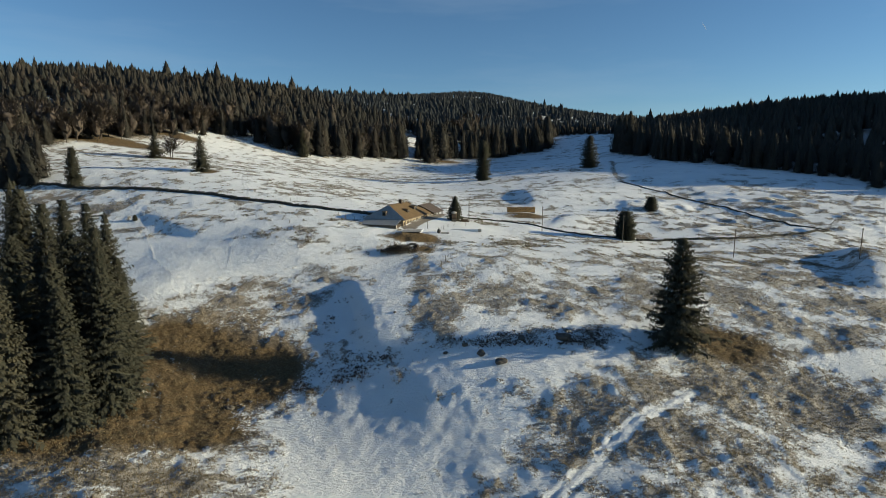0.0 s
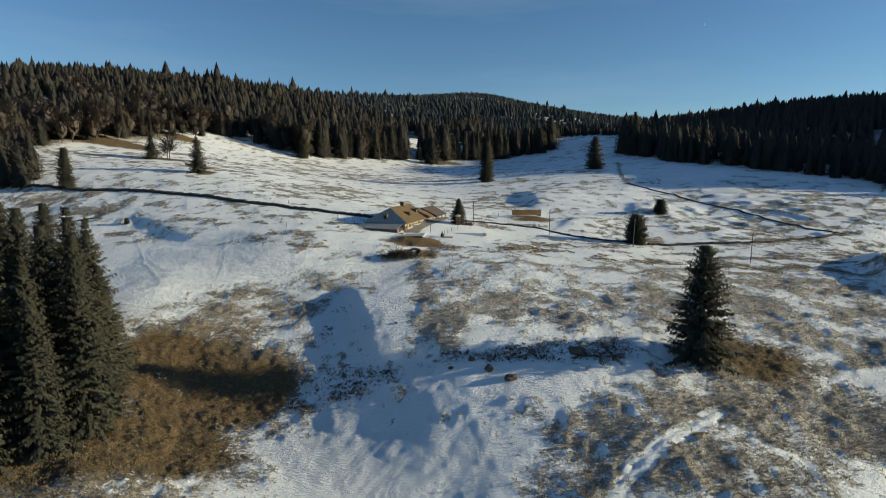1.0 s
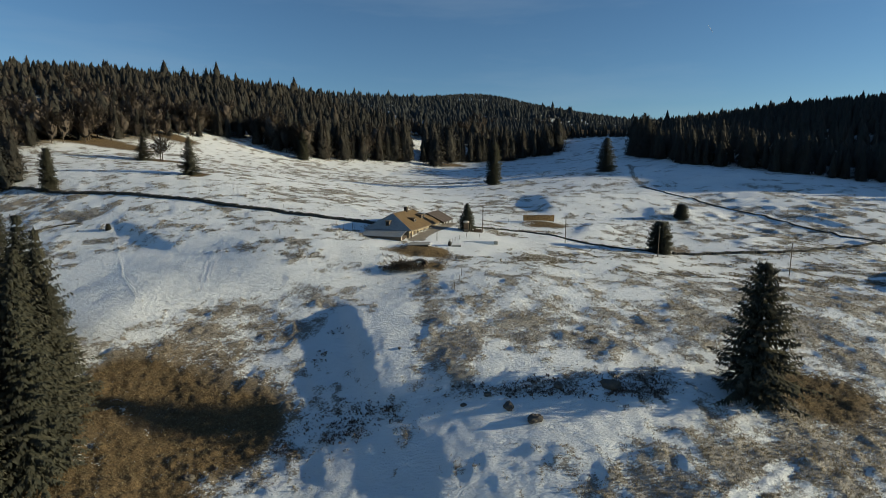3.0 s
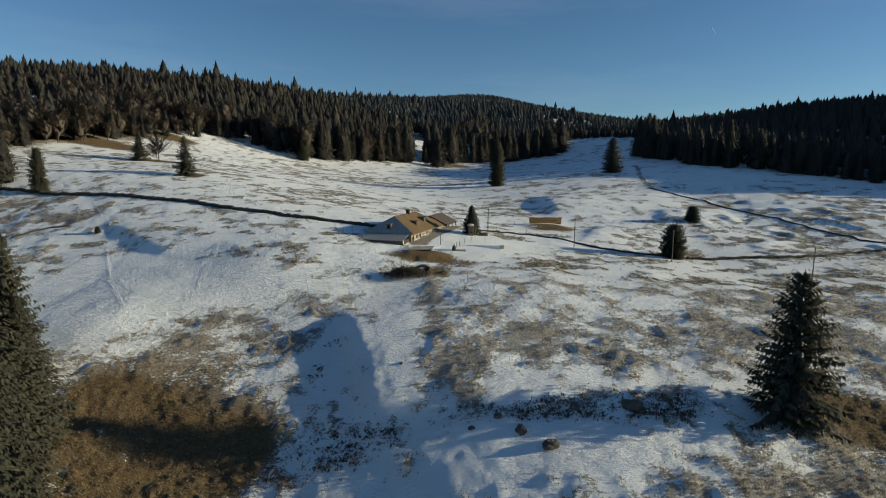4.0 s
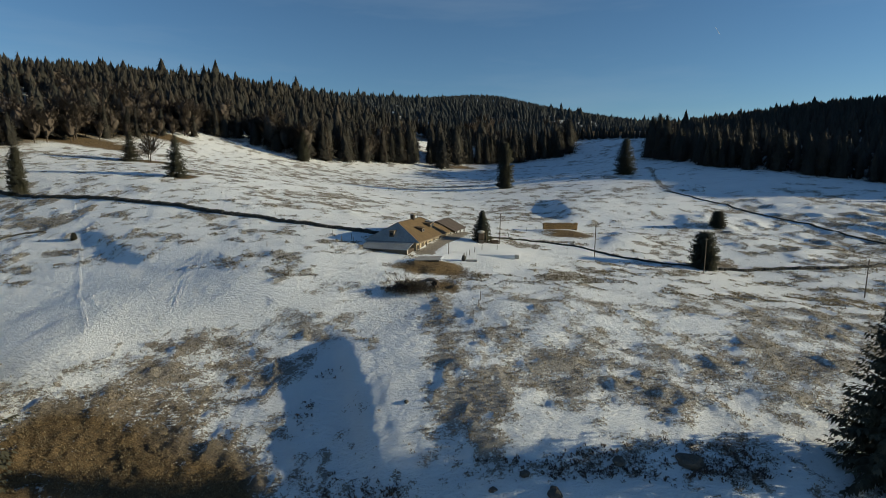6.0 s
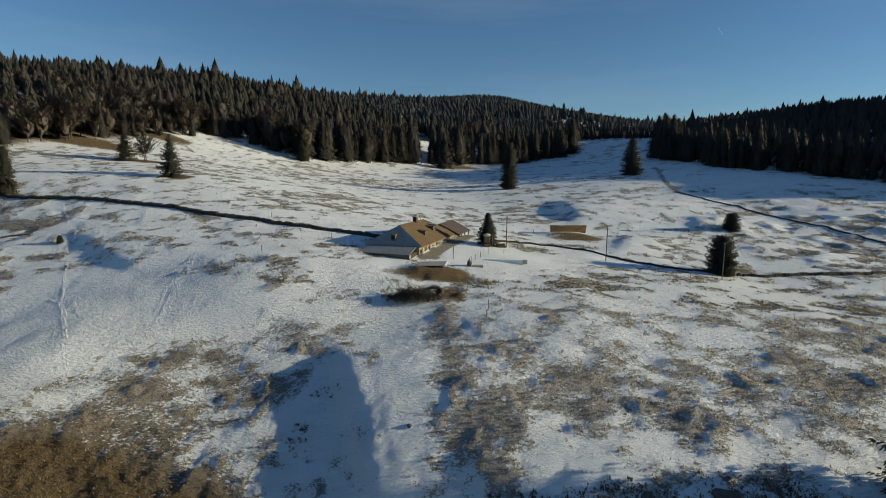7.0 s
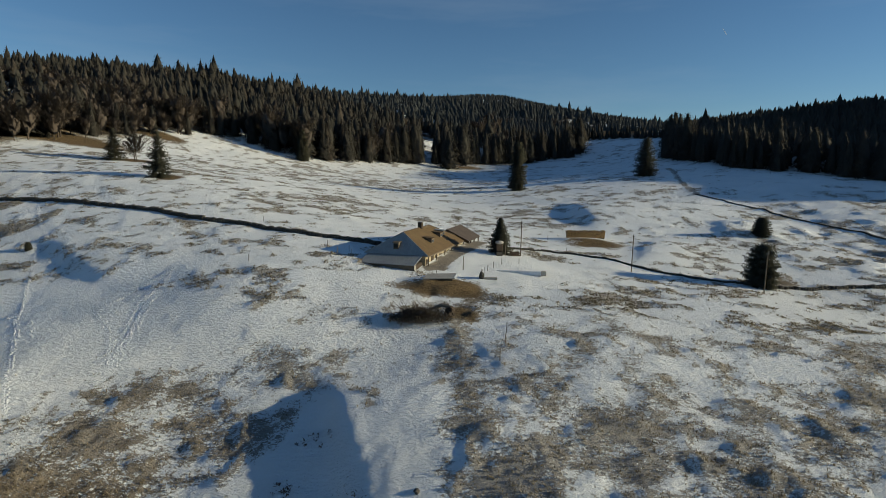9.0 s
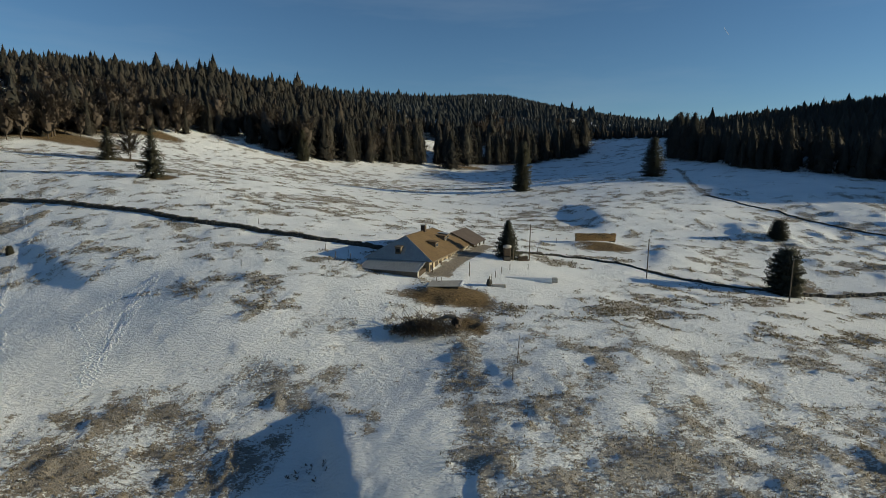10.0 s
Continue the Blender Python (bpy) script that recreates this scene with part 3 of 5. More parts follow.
def spruce_crown(rng, high, wide, whorls, branches, sprays, size, low=0.05, curve=0.9, ragged=0.35, shape=kites, oval=0.0):
    """Boughs in whorls, each a row of hanging sprays."""
    P, D, L, W, S = [], [], [], [], []
    for k in range(whorls):
        f = (k + rng.random() * 0.6) / whorls
        h = high * (low + (0.985 - low) * f)
        reach = wide * max(0.03, (1 - f)) ** curve * (1 - 0.22 * math.exp(-f * 14))
        if oval:
            reach = wide * math.sqrt(max(0.02, 1 - ((f - oval) / (1.04 - oval if f > oval else 1.6 * oval)) ** 2))
        n = max(3, int(round(branches * (1 - 0.5 * f))))
        turn = rng.random() * 6.28
        for b in range(n):
            a = turn + 6.283 * (b + rng.normal(0, 0.2)) / n
            r = reach * (1 + ragged * rng.normal(0, 0.5))
            if r < 0.1:
                r = 0.1
            out = np.array([math.cos(a), math.sin(a), 0.0])
            drop = -0.38 + 0.75 * f + rng.normal(0, 0.12)
            lift = rng.normal(0, 0.011) * high * (1 - f)
            count = max(2, int(sprays * (0.35 + 0.65 * r / wide)))
            for g in np.linspace(0.18, 0.97, count):
                q = out * (r * g) + np.array([0, 0, h + lift + r * (drop * g + 0.16 * g * g)])
                for side in (-1, 1, 0):
                    t = a + side * rng.uniform(0.5, 1.1) + rng.normal(0, 0.15)
                    fall = rng.uniform(-0.95, -0.1) if side else rng.uniform(-0.5, 0.1)
                    d = np.array([math.cos(t), math.sin(t), fall])
                    P.append(q + rng.normal(0, 0.04 * wide / 4, 3))
                    D.append(d / np.linalg.norm(d))
                    l = size * rng.uniform(0.7, 1.35) * (1.0 - 0.45 * g) * (0.55 + 0.45 * r / wide + 0.1)
                    L.append(l)
                    W.append(l * rng.uniform(0.32, 0.6))
                    S.append(rng.uniform(0.1, 0.5))
    # leader
    high *= 0.96 if oval else 1.0
    P.append(np.array([0, 0, high * 0.95]))
    D.append(np.array([0.02, 0.0, 1.0]))
    L.append(high * 0.06)
    W.append(high * 0.014)
    S.append(0.0)
    return shape(np.array(P), np.array(D), np.array(L), np.array(W), np.array(S))


def bare_crown(rng, high, wide, limbs, twigs, size, thin=(0.07, 0.22), shape=kites):
    """A leafless crown: forking limbs and a haze of thin twigs."""
    P, D, L, W = [], [], [], []
    for k in range(limbs):
        h0 = high * rng.uniform(0.14, 0.7)
        a, steep = rng.random() * 6.283, rng.uniform(0.5, 1.3)
        d = np.array([math.cos(a), math.sin(a), steep])
        d /= np.linalg.norm(d)
        room = wide * rng.uniform(0.7, 1.1) * math.sqrt(max(0.05, 1 - ((h0 + 0.2 * high) / high - 0.55) ** 2 * 3))
        l = min(room / max(0.3, math.hypot(d[0], d[1])), (high - h0) / max(d[2], 0.2))
        P.append(np.array([0, 0, h0])), D.append(d), L.append(l), W.append(0.02 * high)
        for t in range(twigs):
            g = rng.uniform(0.25, 1.0)
            q = np.array([0, 0, h0]) + d * l * g
            e = d + rng.normal(0, 0.75, 3) + np.array([0, 0, 0.25])
            e /= np.linalg.norm(e)
            P.append(q), D.append(e), L.append(size * rng.uniform(0.6, 1.4)), W.append(size * rng.uniform(*thin))
    return shape(np.array(P), np.array(D), np.array(L), np.array(W), np.zeros(len(P)))


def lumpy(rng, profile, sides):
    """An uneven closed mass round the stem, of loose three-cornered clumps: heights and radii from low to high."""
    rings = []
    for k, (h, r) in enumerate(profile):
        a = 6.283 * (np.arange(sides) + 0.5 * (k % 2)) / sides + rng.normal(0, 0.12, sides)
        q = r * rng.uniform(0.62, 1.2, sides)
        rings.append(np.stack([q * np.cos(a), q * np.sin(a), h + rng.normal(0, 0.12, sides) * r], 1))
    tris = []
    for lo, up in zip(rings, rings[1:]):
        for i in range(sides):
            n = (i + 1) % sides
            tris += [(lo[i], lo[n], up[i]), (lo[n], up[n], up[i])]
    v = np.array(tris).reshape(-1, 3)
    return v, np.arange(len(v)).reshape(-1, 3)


def with_mass(crown, mass):
    return np.concatenate([crown[0], mass[0]]), np.concatenate([crown[1], mass[1] + len(crown[0])])


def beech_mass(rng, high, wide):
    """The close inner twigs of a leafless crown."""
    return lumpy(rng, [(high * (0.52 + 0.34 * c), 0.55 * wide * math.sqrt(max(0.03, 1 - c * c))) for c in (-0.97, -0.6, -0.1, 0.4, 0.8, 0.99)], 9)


def trunk_of(high, radius, top=0.97):
    bm, last = bmesh.new(), None
    for k in range(6):
        f = k / 5 * top
        r = radius * (1 - f) ** 0.9 + 0.02 + (0.35 * radius if k == 0 else 0)
        ring = [bm.verts.new((r * math.cos(a) + 0.03 * math.sin(3 * f * 5), r * math.sin(a), high * f - (0.6 if k == 0 else 0))) for a in np.linspace(0, 2 * math.pi, 9)[:-1]]
        if last:
            for i in range(8):
                bm.faces.new((last[i], last[(i + 1) % 8], ring[(i + 1) % 8], ring[i]))
        last = ring
    bm.faces.new(last)
    return bm


def tree(kind, label, high, crown, mat, radius, place, turn=0.0, size=1.0, flat=1.0, category="tree", group="", top=0.97):
    e = new(kind)
    part("trunk", trunk_of(high, radius, top), BARK, e)
    part("crown", mesh_of("crown", *crown, mat, outward=crown_outward(crown[0], crown[1].shape[1])), mat, e)
    e.matrix_basis = place_tree(place, turn, size, flat)
    return tagged(e, label, category, group)


def place_tree(place, turn, size, flat=1.0):
    x, y = place
    return Matrix.LocRotScale((x, y, on_land(x, y) - 0.1), Euler((0, 0, turn)), (size * flat, size * flat, size))


def again(ob, place, turn, size, flat=1.0, label=""):
    m = place_tree(place, turn, size, flat)
    c = copy_thing(ob, Matrix.Identity(4))
    c.matrix_basis = m
    return tagged(c, label)


rng = np.random.default_rng(7)
tree("spruce_tree", "tall dark green spruce alone on the snowy slope", 19.5,
     spruce_crown(rng, 19.5, 5.7, 40, 11, 15, 0.9, 0.04, 0.6, 0.42), NEEDLES, 0.34, (41.2, 92.0))

# Dense stand at the near meadow's edge: x, y, turn, height.
STAND = [(-51.5, 79.5, 0.0, 24.5), (-54.5, 84, 1.1, 27), (-56, 76, 2.0, 25), (-59, 84, 3.0, 27), (-62, 77, 4.0, 27), (-57, 91, 5.0, 25.5), (-64.5, 87, 0.5, 28), (-68, 79, 1.5, 28), (-54, 74, 2.5, 21),
         (-64, 97, 3.5, 25), (-71, 91, 4.5, 29), (-74, 82, 5.5, 29), (-60, 70.5, 0.9, 24), (-68, 70, 1.9, 26), (-77, 97, 2.9, 29), (-54.5, 89, 3.9, 20), (-73, 104, 0.2, 24)]
stand_a = tree("spruce_tree", "tall dense spruce in a dark stand beside bare brown ground", 25.0,
               spruce_crown(rng, 25.0, 4.6, 54, 11, 10, 0.9, 0.03, 0.68, 0.42), NEEDLES, 0.36, STAND[0][:2], group="spruces of the near stand")
stand_b = tree("spruce_tree", "tall dense spruce in a dark stand beside bare brown ground", 25.0,
               spruce_crown(rng, 25.0, 4.9, 52, 11, 10, 0.9, 0.04, 0.76, 0.5), NEEDLES, 0.33, STAND[1][:2], 1.1, 27 / 25, group="spruces of the near stand")
for i, (x, y, turn, h) in enumerate(STAND[2:]):
    again((stand_a, stand_b)[i % 2], (x, y), turn, h / 25, 0.95 + 0.1 * (i % 3))

mid_a = tree("spruce_tree", "single spruce with ragged boughs on the snowy upper meadow", 15.5,
             spruce_crown(rng, 15.5, 4.3, 32, 9, 8, 1.05, 0.05, 0.75, 0.5), NEEDLES, 0.25, (-105.5, 239.5))
mid_b = tree("spruce_tree", "slender dark spruce standing by the dry stone wall", 15.5,
             spruce_crown(rng, 15.5, 2.75, 40, 11, 7, 0.95, 0.05, 0.32, 0.38), NEEDLES, 0.24, (-143.5, 212.5))
again(mid_b, (23.5, 322.0), 2.0, 1.5, 1.0, "tall narrow spruce in the middle of the snowy valley")
again(mid_a, (-149, 285), 2.6, 0.88, 1.15, "spruce beside a leafless tree on the snowy hill")
again(mid_b, (-103.5, 405), 3.1, 1.25, 1.2, "spruce in front of the forest edge")
tree("spruce_tree", "small slender spruce beside the farmhouse", 8.2,
     spruce_crown(rng, 8.4, 2.9, 30, 10, 9, 0.8, 0.06, 0.8, 0.3), NEEDLES, 0.13, (4.0, 180.0))
bush = tree("juniper_tree", "round dense evergreen by the stone wall", 10.3,
            spruce_crown(rng, 8.9, 3.3, 34, 15, 10, 0.75, 0.0, 0.42, 0.18, oval=0.22), NEEDLES, 0.22, (58.0, 171.5), top=0.85)
tree("spruce_tree", "broad dark spruce on a snowy knoll near the forest", 19.5,
     spruce_crown(rng, 19.5, 6.4, 34, 12, 8, 1.3, 0.02, 0.5, 0.22), NEEDLES, 0.35, (90.5, 340.0), 1.0)
again(bush, (84.2, 219.5), 1.3, 0.58, 1.3, "small round evergreen on the open snowfield")
again(bush, (-97.5, 171.0), 0.4, 0.2, 1.1, "small green sapling poking out of the snow")
leafless = tree("beech_tree", "leafless beech with fine brown twigs on the hill", 13.0,
                bare_crown(rng, 13.0, 5.5, 26, 40, 1.5), TWIGS, 0.2, (-141, 287), top=0.8)
again(leafless, (-144, 291), 2.0, 0.8)

# ---- woods ----
EDGE_WEST = [(-420, 180), (-300, 190), (-215, 205), (-163, 216), (-165, 232), (-215, 262), (-209, 298), (-199, 334), (-177, 384), (-154, 418), (-124, 409), (-104, 409), (-74, 441),
             (-41, 477), (-2, 508), (37, 532), (52, 535), (68, 546), (95, 558), (110, 570), (124, 646), (150, 654), (174, 648), (198, 602)]
EDGE_EAST = [(198, 602), (160, 500), (138, 440), (132, 360), (146, 342), (160, 334), (170, 320), (188, 297), (201, 280), (206, 268), (202, 254), (225, 240), (260, 226), (330, 216), (700, 216)]
EDGE = EDGE_WEST + EDGE_EAST[1:]


def inside_woods(x, y):
    """True where the woods stand: beyond the edge line."""
    px, py = np.array([p[0] for p in EDGE] + [2500, 2500, -2500, -2500]), np.array([p[1] for p in EDGE] + [216, 4000, 4000, 180])
    hit = np.zeros(x.shape, bool)
    for i in range(len(px)):
        j = (i + 1) % len(px)
        cross = (py[i] > y) != (py[j] > y)
        with np.errstate(divide="ignore", invalid="ignore"):
            at = (px[j] - px[i]) * (y - py[i]) / (py[j] - py[i]) + px[i]
        hit ^= cross & (x < at)
    return hit


def scatter(rng, x0, x1, y0, y1, gap):
    nx, ny = int((x1 - x0) / gap), int((y1 - y0) / gap)
    gx, gy = np.meshgrid(np.arange(nx), np.arange(ny))
    x = x0 + (gx + 0.5 + rng.uniform(-0.45, 0.45, gx.shape)) * gap
    y = y0 + (gy + 0.5 + rng.uniform(-0.45, 0.45, gx.shape)) * gap
    return x.ravel(), y.ravel()


wood_rng = np.random.default_rng(11)
X, Y = [], []
for x0, x1, y0, y1, gap in ((-470, -20, 180, 640, 6.6), (-20, 130, 440, 720, 7.5), (130, 640, 205, 700, 6.8), (-650, 130, 640, 900, 10.0), (-20, 130, 720, 900, 10.0), (130, 800, 700, 900, 10.5),
                            (-500, 900, 900, 1420, 10.2)):
    x, y = scatter(wood_rng, x0, x1, y0, y1, gap)
    X.append(x), Y.append(y)
X, Y = np.concatenate(X), np.concatenate(Y)
# the eastern limit runs past the view, so that unseen trees add shade
keep = inside_woods(X, Y) & (X < np.where(Y < 420, np.where(Y < 335, 330, 1.6 * Y), 0.95 * Y + 60)) & (X > -0.95 * Y - 40)
X, Y = X[keep], Y[keep]
glade = (((X + 4) / 52) ** 2 + ((Y - 578) / 30) ** 2 < 1) | ((np.abs(X + 2.3 + 0.0545 * Y) < 6.5) & (Y < 615))
X, Y = X[~glade], Y[~glade]
Z = land(X, Y)
edge_gap, _ = off_line(X, Y, EDGE)
leafy = fbm(X / 45, Y / 45, 3, 51)
is_beech = (leafy + 0.3 * spots(X, Y, [(-240, 300, 50, 60, 1)]) > np.where(X < -60, 0.54, np.where(X > 140, 0.95, 0.62))) & ~((X < -145) & (Y < 262)) & (edge_gap < 120) & (wood_rng.random(len(X)) < 0.7)
HIGH = 21 * wood_rng.normal(0.95, 0.16, len(X)).clip(0.5, 1.35) * np.where(Y > 900, 0.9, 1.0) * np.where(edge_gap < 8, 0.9, 1.0)
HIGH = np.where(Y > 900, 12.5 + 0.25 * (HIGH - 18), HIGH * np.where(wood_rng.random(len(X)) < 0.08, 1.22, 0.94) * np.where(X > 190, 0.74, np.where(X < -120, np.where(X < -230, 0.77, 0.97), 1.0)))

HIGH = np.where((X > 40) & (X < 240) & (Y > 580) & (Y < 780), 0.72 * HIGH, HIGH)
HIGH = np.where((X > 130) & (edge_gap > 25) & (Y < 700), 13 + 0.5 * (HIGH - 10), HIGH)
belt = (edge_gap < 13) & (Y < 606) & (X > -140) & (X < 140) & (Y > 395)
HIGH = np.where(belt, 27 * wood_rng.normal(0.95, 0.17, len(X)).clip(0.6, 1.25), HIGH)
is_beech &= ~(belt & (X > -60))

# The nearest trees of the edge stand as things of their own.
order = np.argsort(np.where(edge_gap < 9, np.hypot(X, Y), 1e9))
single = np.zeros(len(X), bool)
single[order[:240]] = True
single &= edge_gap < 9
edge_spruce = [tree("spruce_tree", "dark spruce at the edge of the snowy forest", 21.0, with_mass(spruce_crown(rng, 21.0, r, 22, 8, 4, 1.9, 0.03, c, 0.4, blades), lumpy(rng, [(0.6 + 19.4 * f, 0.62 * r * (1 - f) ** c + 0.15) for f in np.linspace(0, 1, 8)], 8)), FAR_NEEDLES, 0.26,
                    (X[k], Y[k]), group="spruces of the forest edge") for k, r, c in ((np.flatnonzero(single & ~is_beech)[0], 5.4, 0.6), (np.flatnonzero(single & ~is_beech)[1], 4.8, 0.52))]
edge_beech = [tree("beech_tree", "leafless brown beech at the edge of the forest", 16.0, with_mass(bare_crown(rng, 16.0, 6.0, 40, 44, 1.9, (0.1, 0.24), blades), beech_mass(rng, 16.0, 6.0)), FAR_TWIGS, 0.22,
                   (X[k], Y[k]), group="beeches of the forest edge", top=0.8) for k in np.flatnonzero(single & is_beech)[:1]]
done = {*np.flatnonzero(single & ~is_beech)[:2], *np.flatnonzero(single & is_beech)[:1]}
for k in np.flatnonzero(single):
    if k in done:
        continue
    turn = wood_rng.random() * 6.28
    if is_beech[k]:
        again(edge_beech[0], (X[k], Y[k]), turn, HIGH[k] / 20)
    else:
        again(edge_spruce[k % 2], (X[k], Y[k]), turn, HIGH[k] / 21, wood_rng.uniform(0.85, 1.15))


for x, y, h, flat in ((-45.5, 475, 27, 1.25), (-57, 461, 25, 1.2), (-12, 480, 29, 1.3), (31, 531, 25, 1.2), (58, 538, 23, 1.2), (96, 556, 22, 1.1)):
    again(edge_spruce[0], (x, y), h, h / 21, flat, "broad spruce standing before the forest edge")


def woods(name, label, forms, mat, chosen, base_high):
    V, Q, N, start = [], [], [], 0
    facing = [crown_outward(v, q.shape[1]) for v, q in forms]
    for k in np.flatnonzero(chosen):
        form = wood_rng.integers(len(forms))
        (v, q), o = forms[form], facing[form]
        a, s = wood_rng.random() * 6.28, HIGH[k] / base_high
        f = s * wood_rng.uniform(0.7, 1.15) * (0.9 if X[k] > 150 else 0.92)
        c, n = math.cos(a) * f, math.sin(a) * f
        V.append(np.stack([v[:, 0] * c - v[:, 1] * n + X[k], v[:, 0] * n + v[:, 1] * c + Y[k], v[:, 2] * s + Z[k]], 1))
        Q.append(q + start)
        c, n = math.cos(a), math.sin(a)
        N.append(np.stack([o[:, 0] * c - o[:, 1] * n, o[:, 0] * n + o[:, 1] * c, o[:, 2]], 1))
        start += len(v)
    me = mesh_of(name, np.concatenate(V), np.concatenate(Q), mat, outward=np.concatenate(N))
    return tagged(new(name, me), label, "forest", kind="stuff")


def simple_spruce(rng, high, wide, whorls, branches, low=0.12, curve=0.65, sides=7, rings=6):
    """A dense inner mass of needles under tiers of short drooping boughs."""
    reach = lambda f: wide * ((1 - low) * (1 - f)) ** curve + 0.2
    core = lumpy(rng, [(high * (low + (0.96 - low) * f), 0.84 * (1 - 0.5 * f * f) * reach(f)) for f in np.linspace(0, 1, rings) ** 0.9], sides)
    P, D, L, W, S = [], [], [], [], []
    for k in range(whorls):
        f = (k + rng.random() * 0.6) / whorls
        h, r = high * (low + (0.975 - low) * f), reach(f)
        n = max(3, int(branches * (1 - 0.45 * f)))
        for b in range(n):
            a = 6.283 * (b + rng.random() * 0.7) / n + 1.7 * k
            l = r * rng.uniform(0.35, 0.72)
            P.append((0.62 * r * math.cos(a), 0.62 * r * math.sin(a), h + 0.12 * r)), D.append((math.cos(a), math.sin(a), rng.uniform(-0.75, -0.2) + 0.5 * f)), L.append(l), W.append(l * rng.uniform(0.5, 0.9) + 0.15), S.append(rng.uniform(0.05, 0.3))
    P.append((0, 0, high * 0.86)), D.append((0.001, 0, 1)), L.append(high * 0.15), W.append(high * 0.024), S.append(0)
    v, q = blades(np.array(P, float), np.array(D, float), np.array(L), np.array(W), np.array(S))
    return np.concatenate([v, core[0]]), np.concatenate([q, core[1] + len(v)])


deep = ~single
skirt = deep & ~is_beech & (Y < 720) & (edge_gap < 22)
spruce_forms = [simple_spruce(rng, 21.0, w, 18, 8, 0.03, c) for w, c in ((5.0, 0.52), (5.6, 0.6), (6.2, 0.56), (4.6, 0.5))]
top_forms = [simple_spruce(rng, 21.0, w, 15, 6, 0.22, c) for w, c in ((5.8, 0.55), (6.6, 0.62), (7.2, 0.58), (5.4, 0.52))]
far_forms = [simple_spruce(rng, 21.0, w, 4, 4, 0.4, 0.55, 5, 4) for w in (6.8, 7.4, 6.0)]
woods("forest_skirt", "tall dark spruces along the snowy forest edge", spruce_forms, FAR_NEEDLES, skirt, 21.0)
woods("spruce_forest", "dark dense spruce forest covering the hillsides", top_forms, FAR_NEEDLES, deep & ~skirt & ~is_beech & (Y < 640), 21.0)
woods("distant_forest", "dark distant spruce forest on the ridge", far_forms, HAZY_NEEDLES, deep & ~skirt & ~is_beech & (Y >= 640), 21.0)
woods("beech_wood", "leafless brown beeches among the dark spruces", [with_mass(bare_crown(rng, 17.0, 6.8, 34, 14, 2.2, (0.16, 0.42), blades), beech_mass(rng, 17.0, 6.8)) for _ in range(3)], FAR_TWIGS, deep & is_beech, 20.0)


